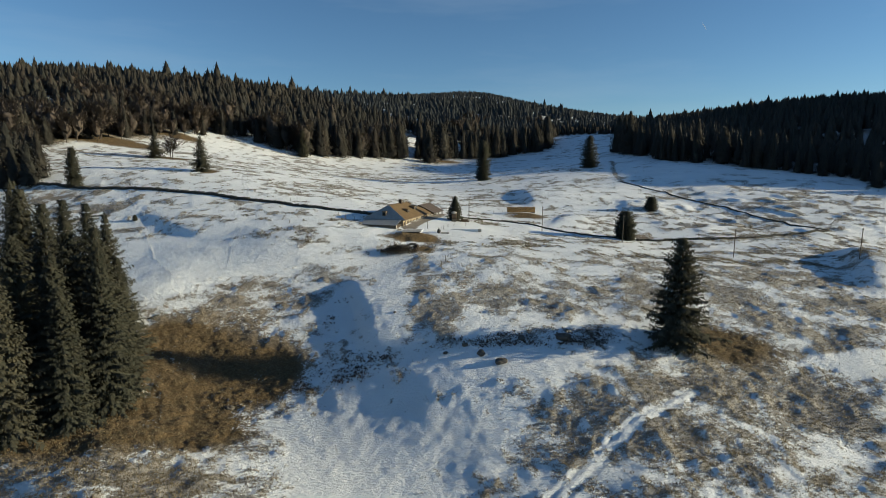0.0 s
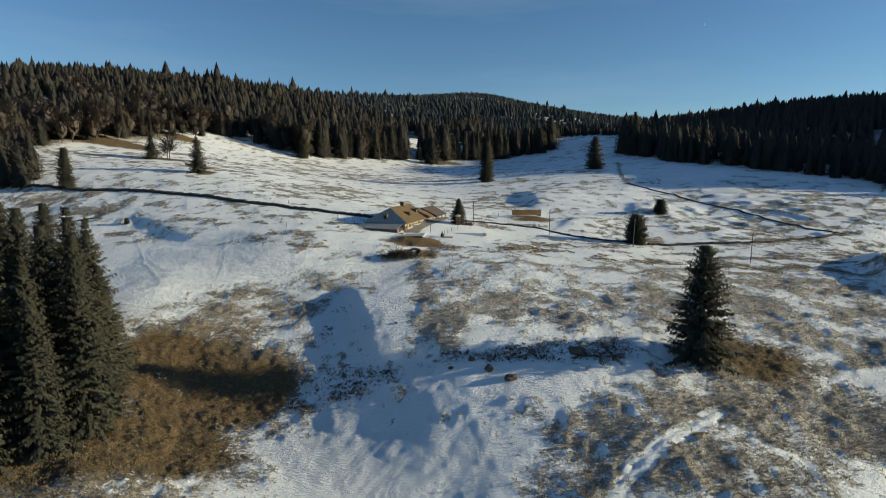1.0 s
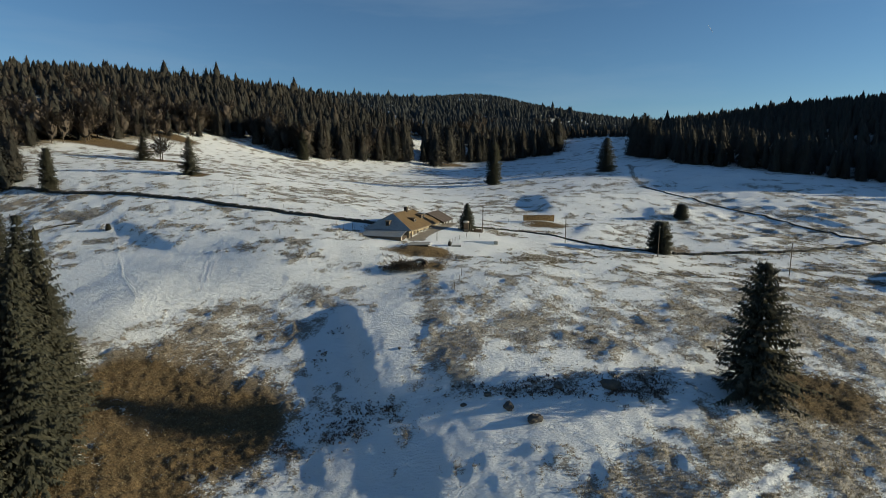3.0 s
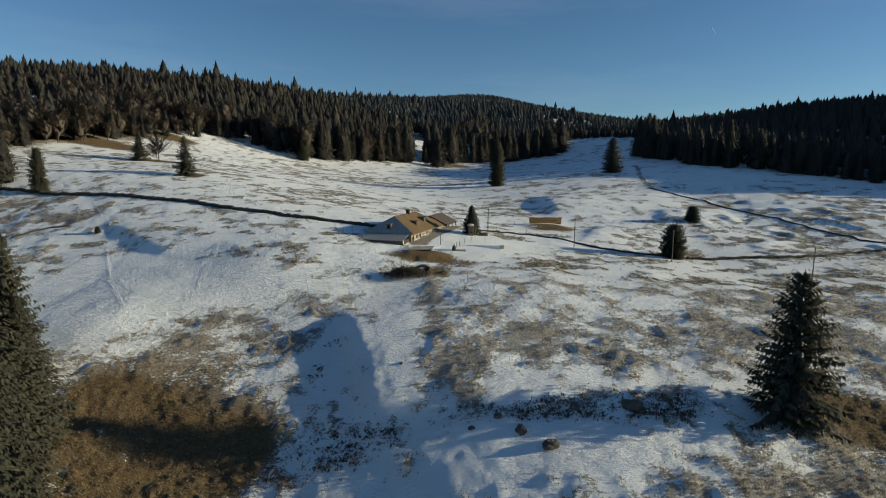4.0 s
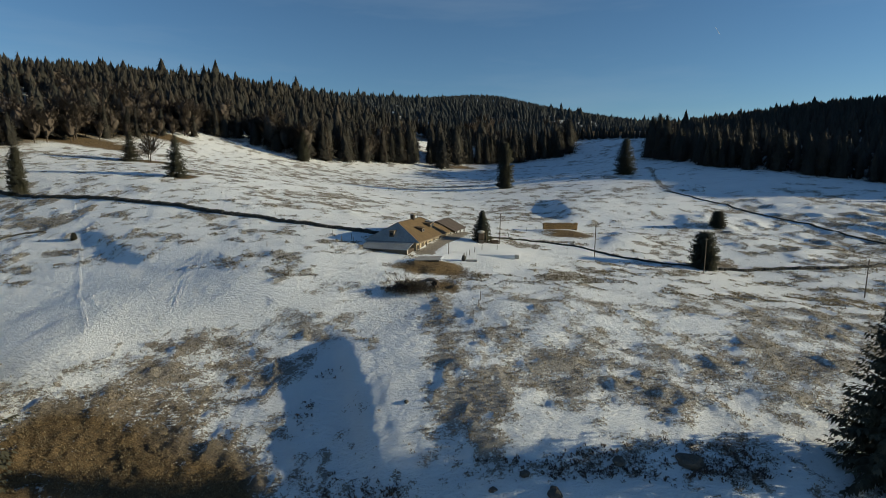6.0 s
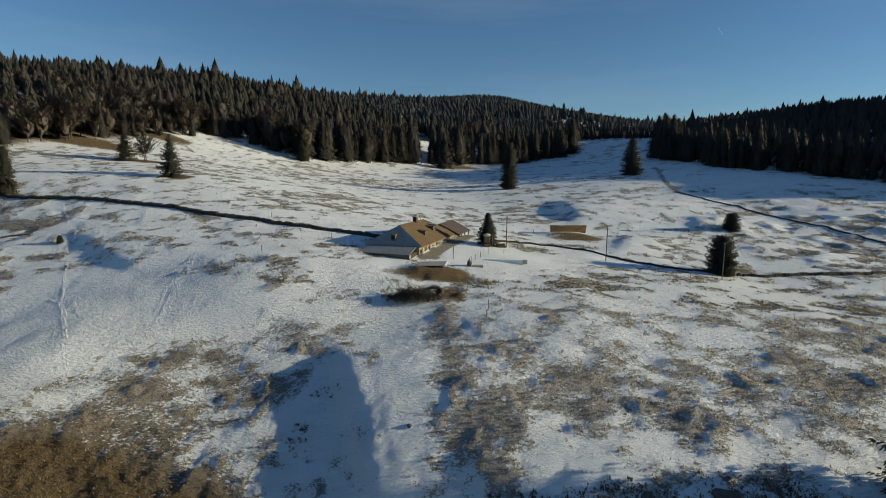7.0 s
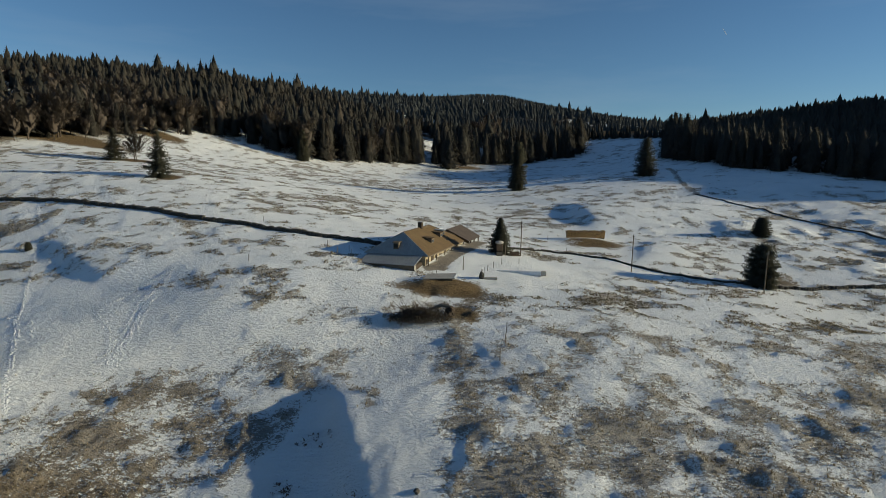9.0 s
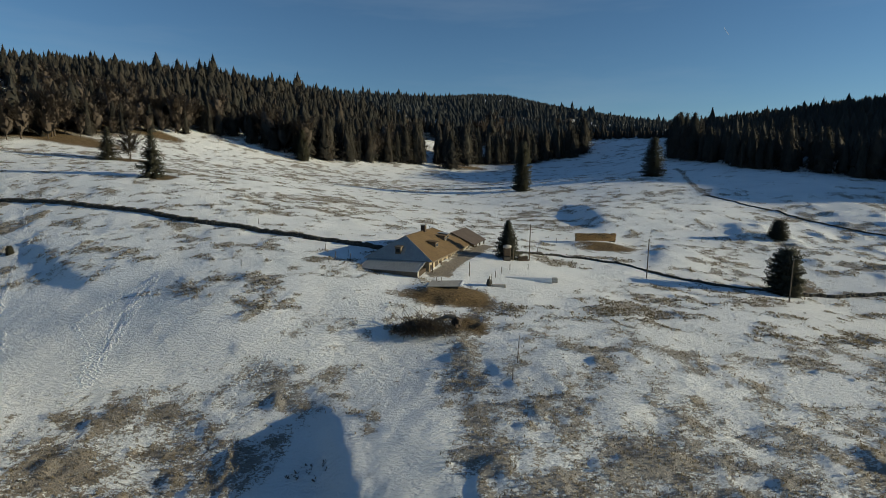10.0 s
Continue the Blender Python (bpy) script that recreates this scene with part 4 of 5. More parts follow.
# ---- farmhouse ----
def farmhouse():
    base = 10.6
    e = tagged(new("farmhouse"), "long low farmhouse with brown tiled roof and metal lean-to in snow", "house")
    e.matrix_basis = Matrix.Translation((-11.4, 161.6, base)) @ pose(0, 0, 0, 0, 0, 73.2)
    ev, rd = 2.6, 6.6                              # heights of eave and ridge
    a, b, c, d = (0, 0, ev), (0, 13.6, ev), (4.0, 6.8, rd), (19.5, 6.8, rd)
    f, g = (27, 0, ev), (27, 13.6, ev)
    walls = part("wall", boxed(0.7, 27.0, 0.9, 12.9, -0.9, ev - 0.12), PLASTER, e, "cream plastered wall")
    part("gable_fill", slab([(1.2, 1.4, ev - 0.3), (26.6, 1.4, ev - 0.3), (26.6, 12.4, ev - 0.3), (1.2, 12.4, ev - 0.3)], 0.1), DARK_WOOD, e)
    front = part("front_roof", slab([a, f, d, c], 0.16), ROOF_TILE, e, "brown tiled roof slope")
    part("rear_roof", slab([b, c, d, g], 0.16), ROOF_DARK, e)
    hip = part("hip_roof", slab([a, c, b], 0.16), SHEET, e, "grey sheet metal hip roof")
    part("far_hip", slab([f, g, d], 0.16), ROOF_TILE, e)
    for p, q in ((a, c), (b, c), (c, d), (d, f)):
        part("ridge_cap", rod(bmesh.new(), Vector(p) + Vector((0, 0, 0.03)), Vector(q) + Vector((0, 0, 0.03)), 0.09, 0.09, 6), SHEET if p in (a, b) and q == c else ROOF_DARK, e)
    # seams of the sheet roof on the hip
    for k in range(1, 14):
        y = 13.6 * k / 14
        run = 4.0 * min(y, 13.6 - y) / 6.8
        top = ev + (rd - ev) * run / 4.0
        part("seam", rod(bmesh.new(), (0.02, y, ev + 0.03), (run, y, top + 0.03), 0.03, 0.03, 4), SHEET, hip)
    # rows of tiles
    for k in range(1, 17):
        h = k / 17
        x0, x1 = 4.0 * h, 27 - 7.5 * h
        part("tile_row", rod(bmesh.new(), (x0, 6.8 * h, ev + (rd - ev) * h + 0.02), (x1, 6.8 * h, ev + (rd - ev) * h + 0.02), 0.035, 0.035, 4), ROOF_TILE, front)
    # lower wing at the far end
    er, wr = 2.5, 5.25
    part("wing_wall", boxed(27.0, 35.0, 1.6, 8.4, -0.9, er - 0.1), PLASTER, e)
    wing = part("wing_roof", slab([(25.4, -1.2, er), (36.2, -1.2, er), (36.2, 4.0, wr), (24.2, 4.0, wr)], 0.16), ROOF_DARK, e, "dark brown tiled roof of the lower wing")
    part("wing_roof", slab([(24.2, 4.0, wr), (36.2, 4.0, wr), (36.2, 9.4, er), (25.4, 9.4, er)], 0.16), ROOF_DARK, e)
    part("wing_side", slab([(25.45, -1.15, er - 0.05), (24.25, 4.0, wr - 0.05), (24.25, 4.0, wr - 1.4), (25.45, -1.15, er - 0.6)], 0.12), ROOF_TILE, e)
    gable = bmesh.new()
    lo = [gable.verts.new(p) for p in ((35.0, 1.0, er - 0.2), (35.0, 7.4, er - 0.2), (35.0, 4.0, wr - 0.25))]
    gable.faces.new(lo)
    bmesh.ops.solidify(gable, geom=gable.faces[:], thickness=0.15)
    part("wing_gable", gable, TIMBER, e)
    for k in range(1, 11):
        h = k / 11
        part("tile_row", rod(bmesh.new(), (25.4 - 1.2 * h, -1.2 + 5.2 * h, er + (wr - er) * h + 0.02), (36.2, -1.2 + 5.2 * h, er + (wr - er) * h + 0.02), 0.035, 0.035, 4), ROOF_DARK, wing)
    part("snow_strip", slab([(26.6, 0.2, ev + 0.16), (27.3, 0.2, ev + 0.14), (22.6, 4.6, 5.15), (22.0, 4.6, 5.15)], 0.1), SNOW, e, "line of snow in the roof valley")
    for x in (28.2, 31.5, 35.6):
        part("porch_post", boxed(x - 0.12, x + 0.12, -0.95, -0.7, -0.8, er - 0.1), TIMBER, e)
    # thin dark panel on the closed wall stands for shade in the open porch
    part("porch_opening", boxed(29.0, 33.6, 1.5, 1.58, -0.2, 2.1), DARK_WOOD, e, "dark panel for the shade inside the porch")
    # lean-to
    lt = part("lean_to_roof", slab([(-4.2, 1.2, 1.4), (-4.2, 12.7, 1.4), (0.35, 12.9, 2.62), (0.35, 1.2, 2.62)], 0.1), SHEET, e, "ribbed grey sheet metal lean-to roof")
    for k in range(18):
        y = 1.3 + 11.3 * k / 17
        part("rib", rod(bmesh.new(), (-4.2, y, 1.43), (0.3, y, 2.65), 0.028, 0.028, 4), SHEET, lt)
    part("lean_to_wall", boxed(-3.9, 0.72, 1.5, 12.5, -1.0, 1.30), TIMBER, e, "weathered boarded lean-to wall")
    for k in range(22):
        y = 1.7 + 10.6 * k / 21
        part("board", boxed(-3.95, -3.88, y - 0.2, y + 0.2, -0.9, 1.27), TIMBER, e)
    part("lean_to_end", boxed(-3.92, 0.7, 1.40, 1.5, -1.0, 1.3), DARK_WOOD, e)
    part("corner_board", boxed(-3.9, -3.3, 1.33, 1.40, -0.8, 1.28), CONCRETE, e, "pale end board of the lean-to")
    # front openings
    for k in range(9):
        x = 2.2 + 2.75 * k
        if k in (1, 4, 7):
            door = part("door", boxed(x - 0.55, x + 0.55, 0.82, 0.9, -0.3, 1.85), DARK_WOOD, e, "dark plank door")
            part("door_frame", boxed(x - 0.68, x - 0.55, 0.78, 0.9, -0.3, 1.98), TIMBER, door)
            part("door_frame", boxed(x + 0.55, x + 0.68, 0.78, 0.9, -0.3, 1.98), TIMBER, door)
        else:
            w = part("window", boxed(x - 0.5, x + 0.5, 0.84, 0.9, 0.7, 1.7), TIMBER, e)
            part("pane", boxed(x - 0.4, x - 0.04, 0.82, 0.84, 0.8, 1.6), GLASS, w)
            part("pane", boxed(x + 0.04, x + 0.4, 0.82, 0.84, 0.8, 1.6), GLASS, w)
            part("shutter", boxed(x - 1.0, x - 0.53, 0.83, 0.9, 0.65, 1.75), DARK_WOOD, w)
    for k in range(6):
        x = 1.0 + 5.0 * k
        part("eave_post", boxed(x - 0.09, x + 0.09, 0.18, 0.36, -0.8, ev - 0.12), TIMBER, e)
    part("step", boxed(3.9, 6.2, -1.0, 0.7, -0.6, -0.12, bevel=0.03), CONCRETE, e)
    part("fascia", boxed(-0.02, 27.0, -0.05, 0.0, ev - 0.24, ev - 0.02), TIMBER, e)
    # chimney and dormers
    ch = part("chimney", boxed(13.3, 14.3, 6.3, 7.2, rd - 0.6, rd + 1.15, bevel=0.04), DARK_WOOD, e, "dark clad chimney")
    part("chimney_cap", boxed(13.15, 14.45, 6.15, 7.35, rd + 1.15, rd + 1.27), CONCRETE, ch)
    part("flue", rod(bmesh.new(), (17.0, 6.6, rd - 0.3), (17.0, 6.6, rd + 0.7), 0.09, 0.09), SHEET, e)

    def dormer(x, y, wide, roof, face):
        h = ev + (rd - ev) * y / 6.8
        dm = part("dormer", boxed(x - wide / 2, x + wide / 2, y, y + 1.9, h - 0.1, h + 1.0), face, e, "small roof dormer")
        part("dormer_roof", slab([(x - wide / 2 - 0.2, y - 0.25, h + 1.06), (x + wide / 2 + 0.2, y - 0.25, h + 1.06), (x + wide / 2 + 0.2, y + 2.1, h + 1.28), (x - wide / 2 - 0.2, y + 2.1, h + 1.28)], 0.08), roof, dm)
        part("pane", boxed(x - wide * 0.3, x + wide * 0.3, y - 0.04, y - 0.005, h + 0.18, h + 0.68), GLASS, dm)

    dormer(9.4, 2.3, 1.7, ROOF_TILE, TIMBER)
    dormer(17.0, 2.9, 1.8, ROOF_TILE, TIMBER)
    dormer(19.4, 3.2, 1.5, SHEET, TIMBER)
    hd = part("dormer", boxed(0.9, 3.0, 6.55, 7.65, 3.2, 4.85), TIMBER, e, "boxy dormer on the metal hip")
    part("dormer_roof", slab([(0.65, 6.4, 4.92), (3.1, 6.4, 5.05), (3.1, 7.8, 5.05), (0.65, 7.8, 4.92)], 0.1), TIMBER, hd)
    part("pane", boxed(0.85, 0.895, 6.75, 7.45, 3.8, 4.5), GLASS, hd)
    return e


farmhouse()


# ---- dry stone walls ----
def stone_wall(name, label, line, high, wide, seed):
    r = np.random.default_rng(seed)
    pts = [Vector((*p, 0)) for p in line]
    V, F, n = [], [], 0
    cube = np.array([(x, y, z) for x in (-1, 1) for y in (-1, 1) for z in (-1, 1)]) * 0.5
    quads = np.array([(0, 1, 3, 2), (4, 6, 7, 5), (0, 4, 5, 1), (2, 3, 7, 6), (0, 2, 6, 4), (1, 5, 7, 3)])
    for a, b in zip(pts, pts[1:]):
        d = (b - a).normalized()
        s = 0.0
        while s < (b - a).length:
            step = r.uniform(0.4, 0.8)
            p = a + d * s
            sway = 0.25 * math.sin(0.31 * (p.x + p.y)) + 0.15 * math.sin(0.9 * p.x)
            top = high * (0.8 + 0.4 * r.random())
            for k in range(3):
                w = wide * (1.25 - 0.2 * k) * r.uniform(0.8, 1.2)
                h = top / 3 * r.uniform(1.0, 1.3)
                c = (cube + r.uniform(-0.12, 0.12, cube.shape)) * (step * 1.15, w, h)
                turn = math.atan2(d.y, d.x) + r.normal(0, 0.12)
                q = np.stack([c[:, 0] * math.cos(turn) - c[:, 1] * math.sin(turn), c[:, 0] * math.sin(turn) + c[:, 1] * math.cos(turn), c[:, 2]], 1)
                V.append(q + (p.x - d.y * sway, p.y + d.x * sway, top * (k + 0.35) / 3))
                F.append(quads + n)
                n += 8
            s += step
    V = np.concatenate(V)
    V[:, 2] += land(V[:, 0], V[:, 1])
    return tagged(new(name, mesh_of(name, V, np.concatenate(F), STONE)), label, "stone wall", kind="structure")


stone_wall("stone_wall", "dark dry stone wall crossing the snowy meadow", [(-175, 221), (-152.7, 214.5), (-134.6, 208.5), (-109.7, 202.9), (-96, 198.5), (-82.4, 194.5), (-68, 188.3), (-52, 184.2), (-39.9, 180.2), (-26.9, 176.6), (-20, 175)], 0.85, 0.75, 1)
stone_wall("stone_wall", "dark dry stone wall winding past the firewood stack", [(4.5, 187), (11, 189), (17.1, 189.5), (24, 188.6), (29.5, 186.2), (37.1, 178.8), (45.8, 173), (55.8, 171.6)], 0.38, 0.55, 2)
stone_wall("stone_wall", "dry stone wall along the lower meadow", [(62, 171.6), (70, 171.9), (79.8, 172.6), (93.6, 173.2), (109.3, 179.3), (118.1, 182.4), (122, 182.1), (126.2, 182.9), (133.7, 187)], 0.55, 0.6, 3)
stone_wall("stone_wall", "low dark stone wall running up towards the forest", [(133.7, 187), (125.3, 194.5), (120.4, 211.4), (112.3, 236.8), (105.1, 252.5), (99.8, 263.1), (95, 276), (92, 283)], 0.27, 0.75, 4)

stone_wall("stone_row", "broken row of dark stones in the snow", [(-121, 171.5), (-118, 175.8), (-114.5, 177.3), (-109.9, 177.4)], 0.28, 0.5, 5)


# ---- poles, posts ----
def power_pole(x, y, high):
    e = tagged(new("power_pole"), "tall thin weathered wooden pole standing in the snow", "pole", "power poles")
    e.matrix_basis = pose(x, y, on_land(x, y))
    part("shaft", rod(bmesh.new(), (0, 0, -0.8), (0.05, 0, high), 0.12, 0.085, 10), TIMBER, e)
    for s in (-1, 1):
        part("insulator", rod(bmesh.new(), (0.05 + 0.18 * s, 0, high - 0.45), (0.05 + 0.18 * s, 0, high - 0.2), 0.06, 0.04, 8), CONCRETE, e)
        part("bracket", rod(bmesh.new(), (0.05, 0, high - 0.5), (0.05 + 0.18 * s, 0, high - 0.45), 0.025, 0.025, 5), DARK_WOOD, e)
    return e


for x, y, h in ((8.6, 179.5, 7.8), (32.2, 175.2, 8.1), (55, 164.6, 8.3), (81.7, 150.3, 8.0), (106.6, 136.7, 8.0)):
    power_pole(x, y, h)


def post(x, y, high, r=0.06):
    p = part("fence_post", rod(bmesh.new(), (0, 0, -0.4), (0.03, 0.02, high), r, r * 0.8, 7), TIMBER)
    p.matrix_basis = pose(x, y, on_land(x, y))
    return tagged(p, "thin weathered wooden post in the snow", "post", "fence posts")


post(-4.6, 162.2, 2.6, 0.09)
for x, y, h in ((1.5, 165.5, 1.2), (0.2, 162.8, 1.2), (-0.6, 161.0, 1.2), (3.4, 168.5, 1.2), (7.2, 170.6, 1.1), (-9.6, 156.5, 1.3), (-10.4, 155.6, 1.2), (1.2, 132.8, 1.6), (0.6, 128.5, 1.6), (-0.4, 124.6, 1.6), (-53.5, 190.4, 1.2),
                (-45, 158, 1.2), (-30, 166, 1.4), (-28, 168, 1.4), (-33, 170.5, 1.4), (-27, 165, 1.4), (12, 190.8, 1.3), (21, 189.8, 1.3), (29.6, 187.6, 1.3), (19.5, 208, 1.3)):
    post(x, y, h)


# ---- firewood stack ----
def firewood_stack():
    e = tagged(new("firewood_stack"), "long stack of orange-brown split firewood on snow", "firewood")
    e.matrix_basis = Matrix.Translation((24.8, 209.2, on_land(29, 209.8) + 0.05)) @ pose(0, 0, 0, 0, 0, 6)
    r = np.random.default_rng(5)
    forms = []
    for k in range(4):
        bm = bmesh.new()
        ring = [(0.17 * (0.8 + 0.4 * r.random()) * math.cos(a), 0.17 * (0.8 + 0.4 * r.random()) * math.sin(a)) for a in np.linspace(0, 6.283, 8)[:-1]]
        front, back = [bm.verts.new((x, -0.55 - 0.1 * r.random(), z)) for x, z in ring], [bm.verts.new((x, 0.55, z)) for x, z in ring]
        bm.faces.new(front), bm.faces.new(back[::-1])
        for i in range(7):
            bm.faces.new((front[i], back[i], back[(i + 1) % 7], front[(i + 1) % 7]))
        bmesh.ops.recalc_face_normals(bm, faces=bm.faces)
        me = bpy.data.meshes.new("log")
        bm.to_mesh(me)
        bm.free()
        me.materials.append(LOG_END)
        forms.append(me)
    for row in range(7):
        for k in range(38):
            if row == 6 and r.random() < 0.35:
                continue
            x = 0.15 + 0.285 * k + 0.14 * (row % 2) + r.normal(0, 0.03)
            part("log", forms[r.integers(4)], LOG_END, e, "", pose(x, r.normal(0, 0.09), 0.15 + 0.285 * row + r.normal(0, 0.03), 0, r.uniform(0, 360), r.normal(0, 3)))
    part("core", boxed(0.1, 10.8, -0.35, 0.5, -0.6, 1.75), DARK_WOOD, e)
    return e


firewood_stack()


# ---- cistern hut half in the ground ----
def cistern():
    e = tagged(new("cistern_hut"), "low stone cistern with pale concrete slab roof set in brown bank", "cistern")
    e.matrix_basis = Matrix.Translation((-9.0, 153.2, on_land(-8.2, 152.6) - 0.4)) @ pose(0, 0, 0, 0, 0, 4)
    part("wall", boxed(-2.3, 2.3, -1.0, 1.4, -1.2, 0.7), STONE, e)
    part("slab_roof", slab([(-3.0, -1.6, 0.86), (2.6, -1.6, 0.92), (3.3, 1.9, 1.12), (-2.0, 1.9, 1.05)], 0.16), CONCRETE, e, "pale concrete slab roof")
    part("edge_board", slab([(2.5, -1.6, 0.98), (2.8, -1.6, 0.96), (3.55, 1.9, 1.14), (3.25, 1.9, 1.17)], 0.2), SNOW, e)
    return e


cistern()


# ---- uprooted tree with brush ----
def fallen_tree():
    r = np.random.default_rng(9)
    e = tagged(new("fallen_tree"), "uprooted grey tree lying with brush heap on the snow", "dead tree")
    e.matrix_basis = Matrix.Translation((-9.8, 138.6, on_land(-9.8, 138.6)))
    line = [(-4.5, -0.4, 0.5), (-2.5, 0.0, 0.6), (-0.5, 0.4, 0.9), (0.7, 0.5, 1.35), (1.7, 0.45, 1.75), (2.7, 0.4, 1.6)]
    bm = bmesh.new()
    for k, (a, b) in enumerate(zip(line, line[1:])):
        rod(bm, a, b, 0.1 + 0.05 * k, 0.15 + 0.05 * k, 9)
    part("trunk", bm, plain("dead_bark", (0.09, 0.075, 0.06), (0.2, 0.175, 0.145), 1.2, 0.9), e, "grey weathered trunk")
    root = bmesh.new()
    bmesh.ops.create_icosphere(root, subdivisions=3, radius=1.0, matrix=Matrix.LocRotScale((2.9, 0.3, 0.8), None, (0.65, 0.9, 0.85)))
    for v in root.verts:
        v.co += (v.co - Vector((2.9, 0.3, 0.8))) * (0.5 * noise.noise(v.co * 1.7) + 0.35 * noise.noise(v.co * 4.0))
    part("root_plate", root, DARK_WOOD, e, "dark earthy root plate")
    for k in range(26):
        bm = bmesh.new()
        x = r.uniform(-5.2, -1.0)
        p = Vector((x, 0, 0.55 + 0.12 * (x + 5)))
        d = Vector((r.normal(-0.5, 0.7), r.normal(-0.1, 0.6), r.uniform(0.1, 0.75))).normalized()
        rad = 0.07
        for seg in range(4):
            q = p + d * r.uniform(0.5, 1.0)
            rod(bm, p, q, rad, rad * 0.7, 5)
            p, rad = q, rad * 0.7
            d = (d + Vector((r.normal(0, 0.35), r.normal(0, 0.35), r.normal(0.05, 0.25)))).normalized()
        part("branch", bm, BARK, e)
    n = 5200
    P = np.stack([r.normal(-1.6, 2.2, n).clip(-6, 2.6), r.normal(-0.8, 1.2, n), np.zeros(n)], 1)
    P[:, 2] = r.random(n) * np.clip(1.5 - 0.07 * (P[:, 0] + 1.0) ** 2 - 0.3 * (P[:, 1] + 0.6) ** 2, 0.1, 1.6)
    D = r.normal(0, 1, (n, 3)) * (1, 1, 0.35) + (0, 0, 0.15)
    D /= np.linalg.norm(D, axis=1, keepdims=True)
    part("brush", mesh_of("brush", *kites(P, D, r.uniform(0.4, 1.2, n), r.uniform(0.05, 0.13, n), np.zeros(n)), BRUSH), BRUSH, e, "tangle of dark dry twigs")
    return e


fallen_tree()


# ---- trough, fountain, kiosk ----
def trough():
    e = tagged(new("drinking_trough"), "long low concrete drinking trough filled with snow", "trough")
    e.matrix_basis = Matrix.Translation((6.6, 163.0, on_land(6.6, 163.0) + 0.2)) @ pose(0, 0, 0, 0, 0, -6)
    part("basin", boxed(-4.6, 4.0, -0.35, 0.35, -0.5, 0.22, bevel=0.05), SNOW, e)
    part("end_block", boxed(4.0, 5.0, -0.5, 0.5, -0.5, 0.36, bevel=0.08), CONCRETE, e)
    part("snow_fill", boxed(-4.5, 3.9, -0.3, 0.3, 0.2, 0.32, bevel=0.05), SNOW, e)
    return e


trough()


def fountain():
    e = tagged(new("stone_fountain"), "rough stone fountain post with small basin in the yard", "fountain")
    e.matrix_basis = Matrix.Translation((-1.2, 158.0, on_land(-1.2, 158.0)))
    bm = bmesh.new()
    bmesh.ops.create_icosphere(bm, subdivisions=3, radius=1.0, matrix=Matrix.LocRotScale((0, 0, 0.45), None, (0.5, 0.5, 0.75)))
    for v in bm.verts:
        v.co += v.co * 0.25 * noise.noise(v.co * 2.1)
    part("cairn", bm, STONE, e)
    part("spout_post", rod(bmesh.new(), (0, 0, 0.7), (0.08, 0, 1.75), 0.12, 0.09, 7), TIMBER, e)
    part("basin", boxed(0.5, 2.9, -0.4, 0.4, -0.4, 0.25, bevel=0.06), CONCRETE, e)
    return e


fountain()


def kiosk():
    e = tagged(new("wayside_board"), "hooded wooden notice stand with grey rounded top beside spruce", "notice stand")
    e.matrix_basis = Matrix.Translation((3.6, 177.0, on_land(3.6, 177.0))) @ pose(0, 0, 0, 0, 0, 12)
    part("plinth", boxed(-0.8, 0.5, -0.6, 0.6, -0.4, 0.75, bevel=0.05), STONE, e)
    for x in (0.75, 1.35):
        part("post", rod(bmesh.new(), (x, 0, -0.4), (x, 0, 2.5), 0.1, 0.09, 8), TIMBER, e)
    part("panel", boxed(-0.75, 0.62, -0.3, 0.3, 0.9, 2.9, bevel=0.1), DARK_WOOD, e)
    hood = bmesh.new()
    bmesh.ops.create_icosphere(hood, subdivisions=3, radius=1.0, matrix=Matrix.LocRotScale((0, 0, 2.9), None, (0.95, 0.7, 0.42)))
    part("hood", hood, CONCRETE, e, "rounded grey hood")
    return e


kiosk()


def timber_pile():
    r = np.random.default_rng(21)
    e = tagged(new("timber_pile"), "small pile of dark weathered logs lying on the snow", "log pile")
    e.matrix_basis = Matrix.Translation((7.2, 179.0, on_land(7.2, 179.0))) @ pose(0, 0, 0, 0, 0, 20)
    for k, (y, z) in enumerate(((-0.5, 0.12), (-0.15, 0.14), (0.2, 0.12), (0.5, 0.15), (-0.3, 0.42), (0.1, 0.44), (-0.1, 0.72))):
        a = r.normal(0, 0.12)
        part("log", rod(bmesh.new(), (-1.1 + a, y, z), (1.2 + a, y + r.normal(0, 0.12), z + r.normal(0, 0.08)), 0.17, 0.15, 8), DARK_WOOD, e)
    return e


timber_pile()


# ---- rocks ----
def rocks():
    r = np.random.default_rng(3)
    for x, y, s in ((9.7, 86.8, 1.0), (6.6, 89.8, 0.8), (-9.5, 103.6, 0.3), (3.9, 92.4, 0.5), (0.5, 91.0, 0.4), (21.5, 93.2, 1.2), (-35, 84, 0.7), (12.5, 190.2, 0.6), (14, 93.6, 0.7)):
        bm = bmesh.new()
        bmesh.ops.create_icosphere(bm, subdivisions=3, radius=s, matrix=Matrix.Diagonal((1.2, 0.9, 0.62, 1)))
        for v in bm.verts:
            v.co *= 1 + 0.45 * noise.noise(v.co / s * 1.3 + Vector((x, y, 0))) + 0.2 * noise.noise(v.co / s * 3.3)
        p = part("rock", bm, ROCK)
        p.matrix_basis = pose(x, y, on_land(x, y) + 0.12 * s, 0, 0, r.uniform(0, 360))
        tagged(p, "dark lichened boulder sticking out of the snow", "rock", "boulders")


rocks()


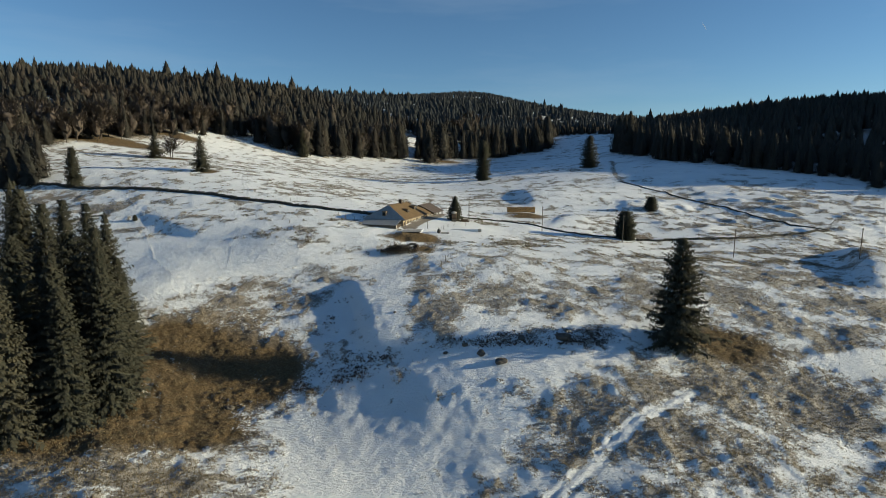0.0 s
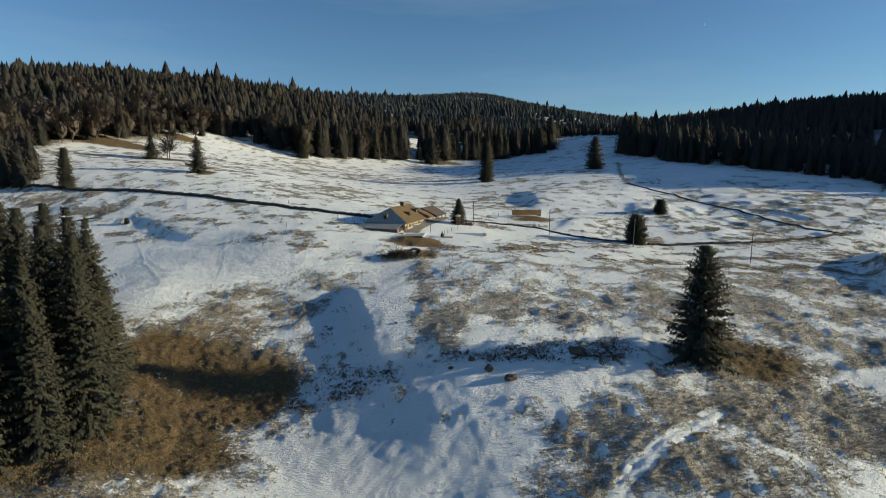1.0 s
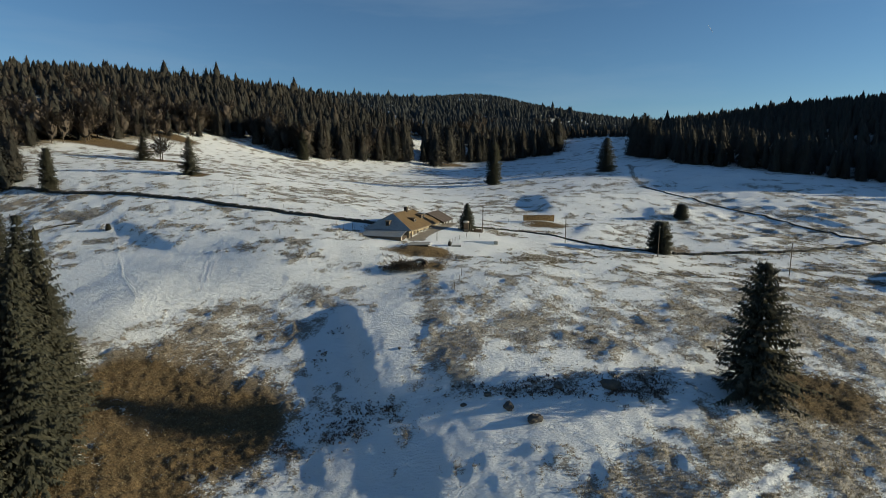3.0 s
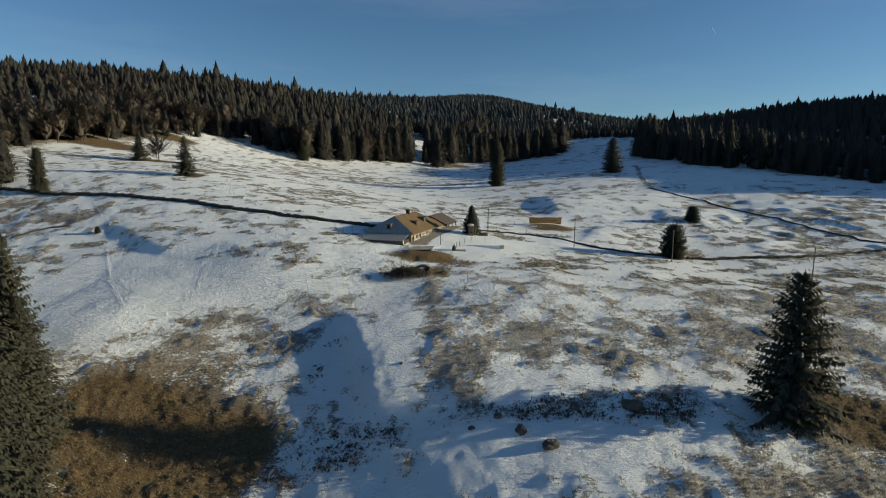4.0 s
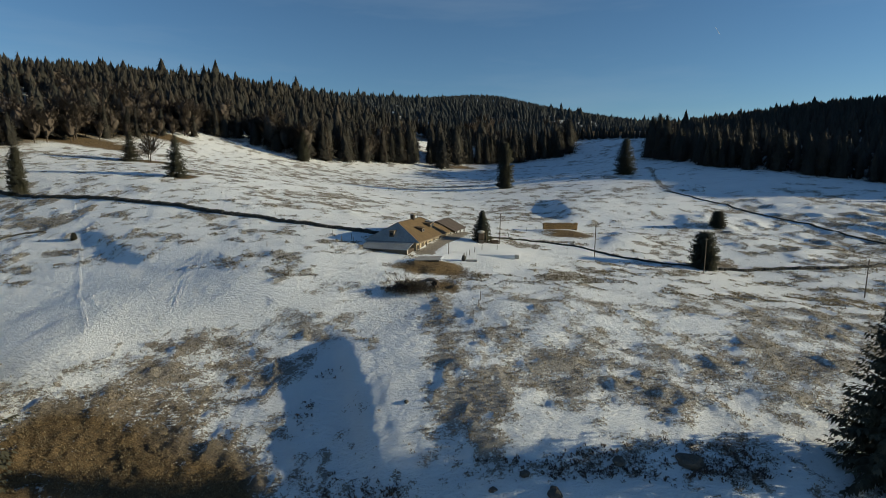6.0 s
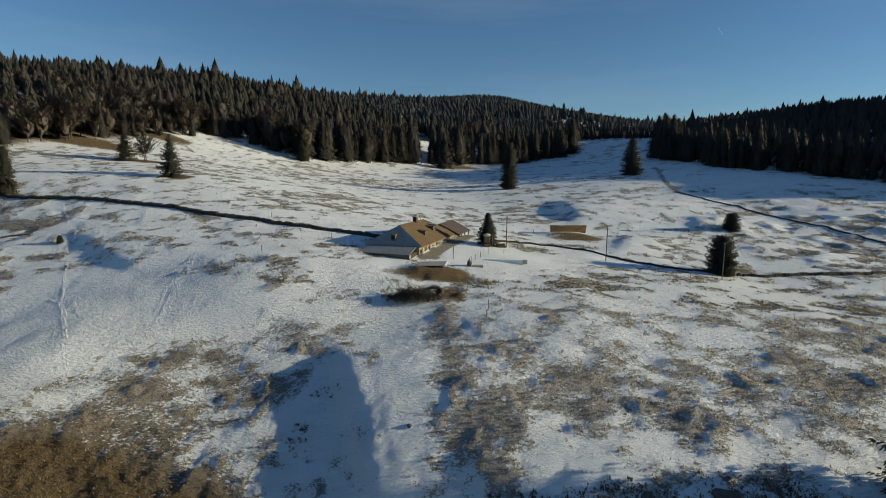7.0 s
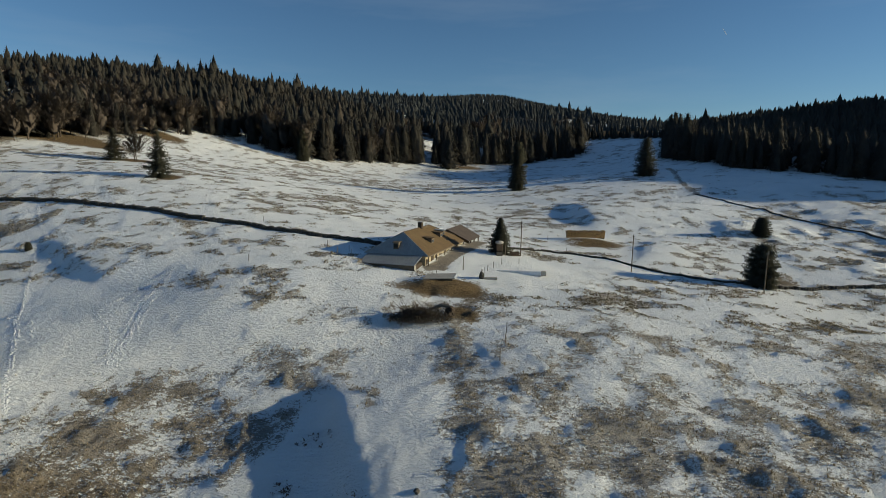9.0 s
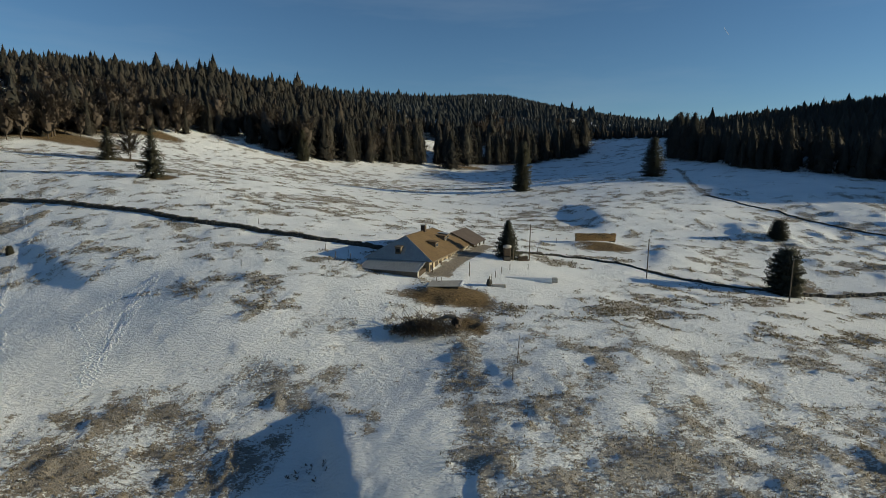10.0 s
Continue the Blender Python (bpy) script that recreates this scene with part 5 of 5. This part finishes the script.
# ---- grass tufts and dwarf shrubs ----
def tufts():
    r = np.random.default_rng(4)
    n = 300000
    y = 52 * np.exp(r.random(n) * math.log(150 / 52))
    x = r.uniform(-1, 1, n) * (12 + 0.83 * y)
    bare, soil = cover(x, y)
    ok = bare + r.normal(0, 0.14, n) > 0.47
    x, y = x[ok][:60000], y[ok][:60000]
    z = land(x, y)
    k = 4
    P = np.repeat(np.stack([x, y, z - 0.03], 1), k, 0) + r.normal(0, 0.09, (len(x) * k, 3)) * (1, 1, 0)
    D = r.normal(0, 0.55, P.shape) * (1, 1, 0) + (0, 0, 1)
    D /= np.linalg.norm(D, axis=1, keepdims=True)
    L = r.uniform(0.16, 0.42, len(P))
    me = mesh_of("grass_tufts", *blades(P, D, L, L * r.uniform(0.16, 0.34, len(P)), np.full(len(P), 0.1)), STRAW)
    return tagged(new("grass_tufts", me), "dry straw-coloured grass tufts poking through the snow", "grass", kind="stuff")


tufts()


def tussocks():
    """Low clumps of grass on the upper meadows, where they stand out of thin snow."""
    r = np.random.default_rng(14)
    n = 170000
    y = 140 * np.exp(r.random(n) * math.log(390 / 140))
    x = r.uniform(-1, 1, n) * (10 + 0.8 * y)
    bare, soil = cover(x, y)
    ok = (bare + r.normal(0, 0.07, n) > 0.47) & (soil < 0.35) & (off_line(x, y, YARD)[0] > 3.5) & ~inside_woods(x, y)
    x, y = x[ok][:42000], y[ok][:42000]
    k = 3
    P = np.repeat(np.stack([x, y, land(x, y) - 0.03], 1), k, 0) + r.normal(0, 0.22, (len(x) * k, 3)) * (1, 1, 0)
    D = r.normal(0, 0.6, P.shape) * (1, 1, 0) + (0, 0, 1)
    D /= np.linalg.norm(D, axis=1, keepdims=True)
    L = r.uniform(0.14, 0.42, len(P))
    me = mesh_of("grass_tussocks", *blades(P, D, L, L * r.uniform(0.5, 1.0, len(P)), np.full(len(P), 0.1)), STRAW)
    return tagged(new("grass_tussocks", me), "dry brown grass tussocks scattered over the snowy upper meadow", "grass", kind="stuff")


tussocks()

SHRUBBY = [(-17, 91, 9, 5, 0.9), (21, 93, 12, 3.4, 1.0), (4, 93.5, 7, 2.2, 0.8), (-22, 105, 3, 4, 0.5), (-28, 112, 6, 6, 0.35), (-34, 84, 10, 6, 0.5), (-20, 112, 4, 1.5, 0.5), (-11, 112, 2.0, 9, 0.4)]


def shrubs():
    r = np.random.default_rng(6)
    n = 52000
    x, y = r.uniform(-50, 40, n), r.uniform(75, 125, n)
    ok = spots(x, y, SHRUBBY) * (0.3 + 1.4 * fbm(x / 2.5, y / 2.5, 3, 61)) > 0.55 + 0.6 * r.random(n)
    x, y = x[ok], y[ok]
    k = 8
    s = np.repeat(0.10 + 0.28 * r.random(len(x)) ** 2, k)
    P = np.repeat(np.stack([x, y, land(x, y)], 1), k, 0) + r.normal(0, 0.3, (len(s), 3)) * s[:, None] * (1, 1, 0.5)
    D = r.normal(0, 0.8, P.shape) + (0, 0, 0.7)
    D /= np.linalg.norm(D, axis=1, keepdims=True)
    me = mesh_of("dwarf_shrubs", *kites(P, D, s * r.uniform(0.8, 1.6, len(s)), s * r.uniform(0.35, 0.7, len(s)), np.zeros(len(s))), HEATH)
    return tagged(new("dwarf_shrubs", me), "dark dwarf shrubs scattered over the shaded bank", "shrub", kind="stuff")


shrubs()


# ---- trodden trails ----
TRAILS = [[(-128, 240.7), (-121.4, 217.3), (-119.4, 206.2)], [(-118, 201.2), (-113.5, 194.8), (-105.9, 185.5), (-96.8, 175.3), (-94.3, 168.2), (-85.9, 155.5), (-76, 140.1), (-70, 132.6), (-62.8, 122.5), (-57.1, 114.6)],
          [(-58.5, 156.1), (-61.3, 149.4), (-63.1, 143.4), (-62.7, 140), (-56.2, 132.9), (-51.6, 124.2)], [(-58.3, 155.3), (-55.8, 144.4), (-53.4, 134), (-50.7, 124.7)],
          [(-59.7, 154), (-57.7, 143.3), (-54.6, 132.7), (-53.4, 127.5)], [(-58.8, 154.3), (-56.8, 143.1), (-53.1, 131.2), (-51.4, 124.7)], [(-58.4, 154.3), (-56, 142.8), (-53.6, 132.5), (-52.2, 127.6)],
          [(-94.9, 261.1), (-79.5, 216.7), (-70.2, 191.8)], [(-89, 250), (-77.1, 214.6), (-68.5, 190)], [(-95.6, 148), (-85.5, 144.6), (-77.1, 141.1)], [(-72.8, 139.4), (-67.8, 132.6)],
          [(-30.7, 132.6), (-32.9, 126.5), (-34, 124.7)], [(-67.5, 217.7), (-67.1, 199)], [(-30, 160), (-26, 150), (-14, 146)], [(30, 240), (52, 222), (70, 216)]]


def trails():
    r = np.random.default_rng(8)
    P, S = [], []
    for line in TRAILS:
        for (ax, ay), (bx, by) in zip(line, line[1:]):
            d = math.hypot(bx - ax, by - ay)
            n = int(d / 0.3)
            f = (np.arange(n) + r.uniform(-0.2, 0.2, n)) / max(n, 1)
            side = np.where(np.arange(n) % 2, 0.17, -0.17) + r.normal(0, 0.08, n)
            sway = 0.4 * np.sin(f * d / 7)
            S.append(np.full(n, 1.18 if len(line) > 6 else 1.1))
            P.append(np.stack([ax + f * (bx - ax) - (by - ay) / d * (side + sway), ay + f * (by - ay) + (bx - ax) / d * (side + sway)], 1))
    P = np.concatenate(P)
    n = len(P)
    a, s = r.random(n) * 6.28, r.uniform(0.11, 0.21, n) * np.concatenate(S)
    ang = np.linspace(0, 2 * math.pi, 7)[:-1]
    ring = np.stack([P[:, None, 0] + s[:, None] * np.cos(ang + a[:, None]), P[:, None, 1] + s[:, None] * np.sin(ang + a[:, None])], -1)
    base = land(P[:, 0], P[:, 1])
    low = np.concatenate([ring, np.repeat((base - 0.06)[:, None, None], 6, 1)], -1)
    top = np.concatenate([P[:, None, :] * 0.55 + ring * 0.45, np.repeat((base + s * 0.32)[:, None, None], 6, 1)], -1)
    V = np.concatenate([low, top], 1).reshape(-1, 3)
    k = np.arange(6)
    one = np.concatenate([np.stack([k, (k + 1) % 6, (k + 1) % 6 + 6, k + 6], 1), [[6, 7, 8, 9], [6, 9, 10, 11]]])
    F = (one[None] + 12 * np.arange(n)[:, None, None]).reshape(-1, 4)
    return tagged(new("snow_trails", mesh_of("snow_trails", V, F, SNOW, True)), "footprint trails with raised crumbs of snow", "footprints", kind="stuff")


trails()


# ---- contrail ----
def contrail():
    far = 4200.0
    at = lambda dx, up: Vector((far * dx, far, 30 + far * up))
    a, b = at(0.4530, 0.2440), at(0.4623, 0.2316)
    bm, n = bmesh.new(), 8
    for k in range(n):
        w = [1.0 * math.sin(math.pi * (k + i + 0.5) / (n + 1)) + 0.6 for i in (0, 1)]
        rod(bm, a.lerp(b, k / n), a.lerp(b, (k + 1) / n), w[0], w[1], 8)
    return tagged(part("contrail", bm, SNOW), "short thin white vapour trail in the blue sky", "contrail", kind="structure")


contrail()
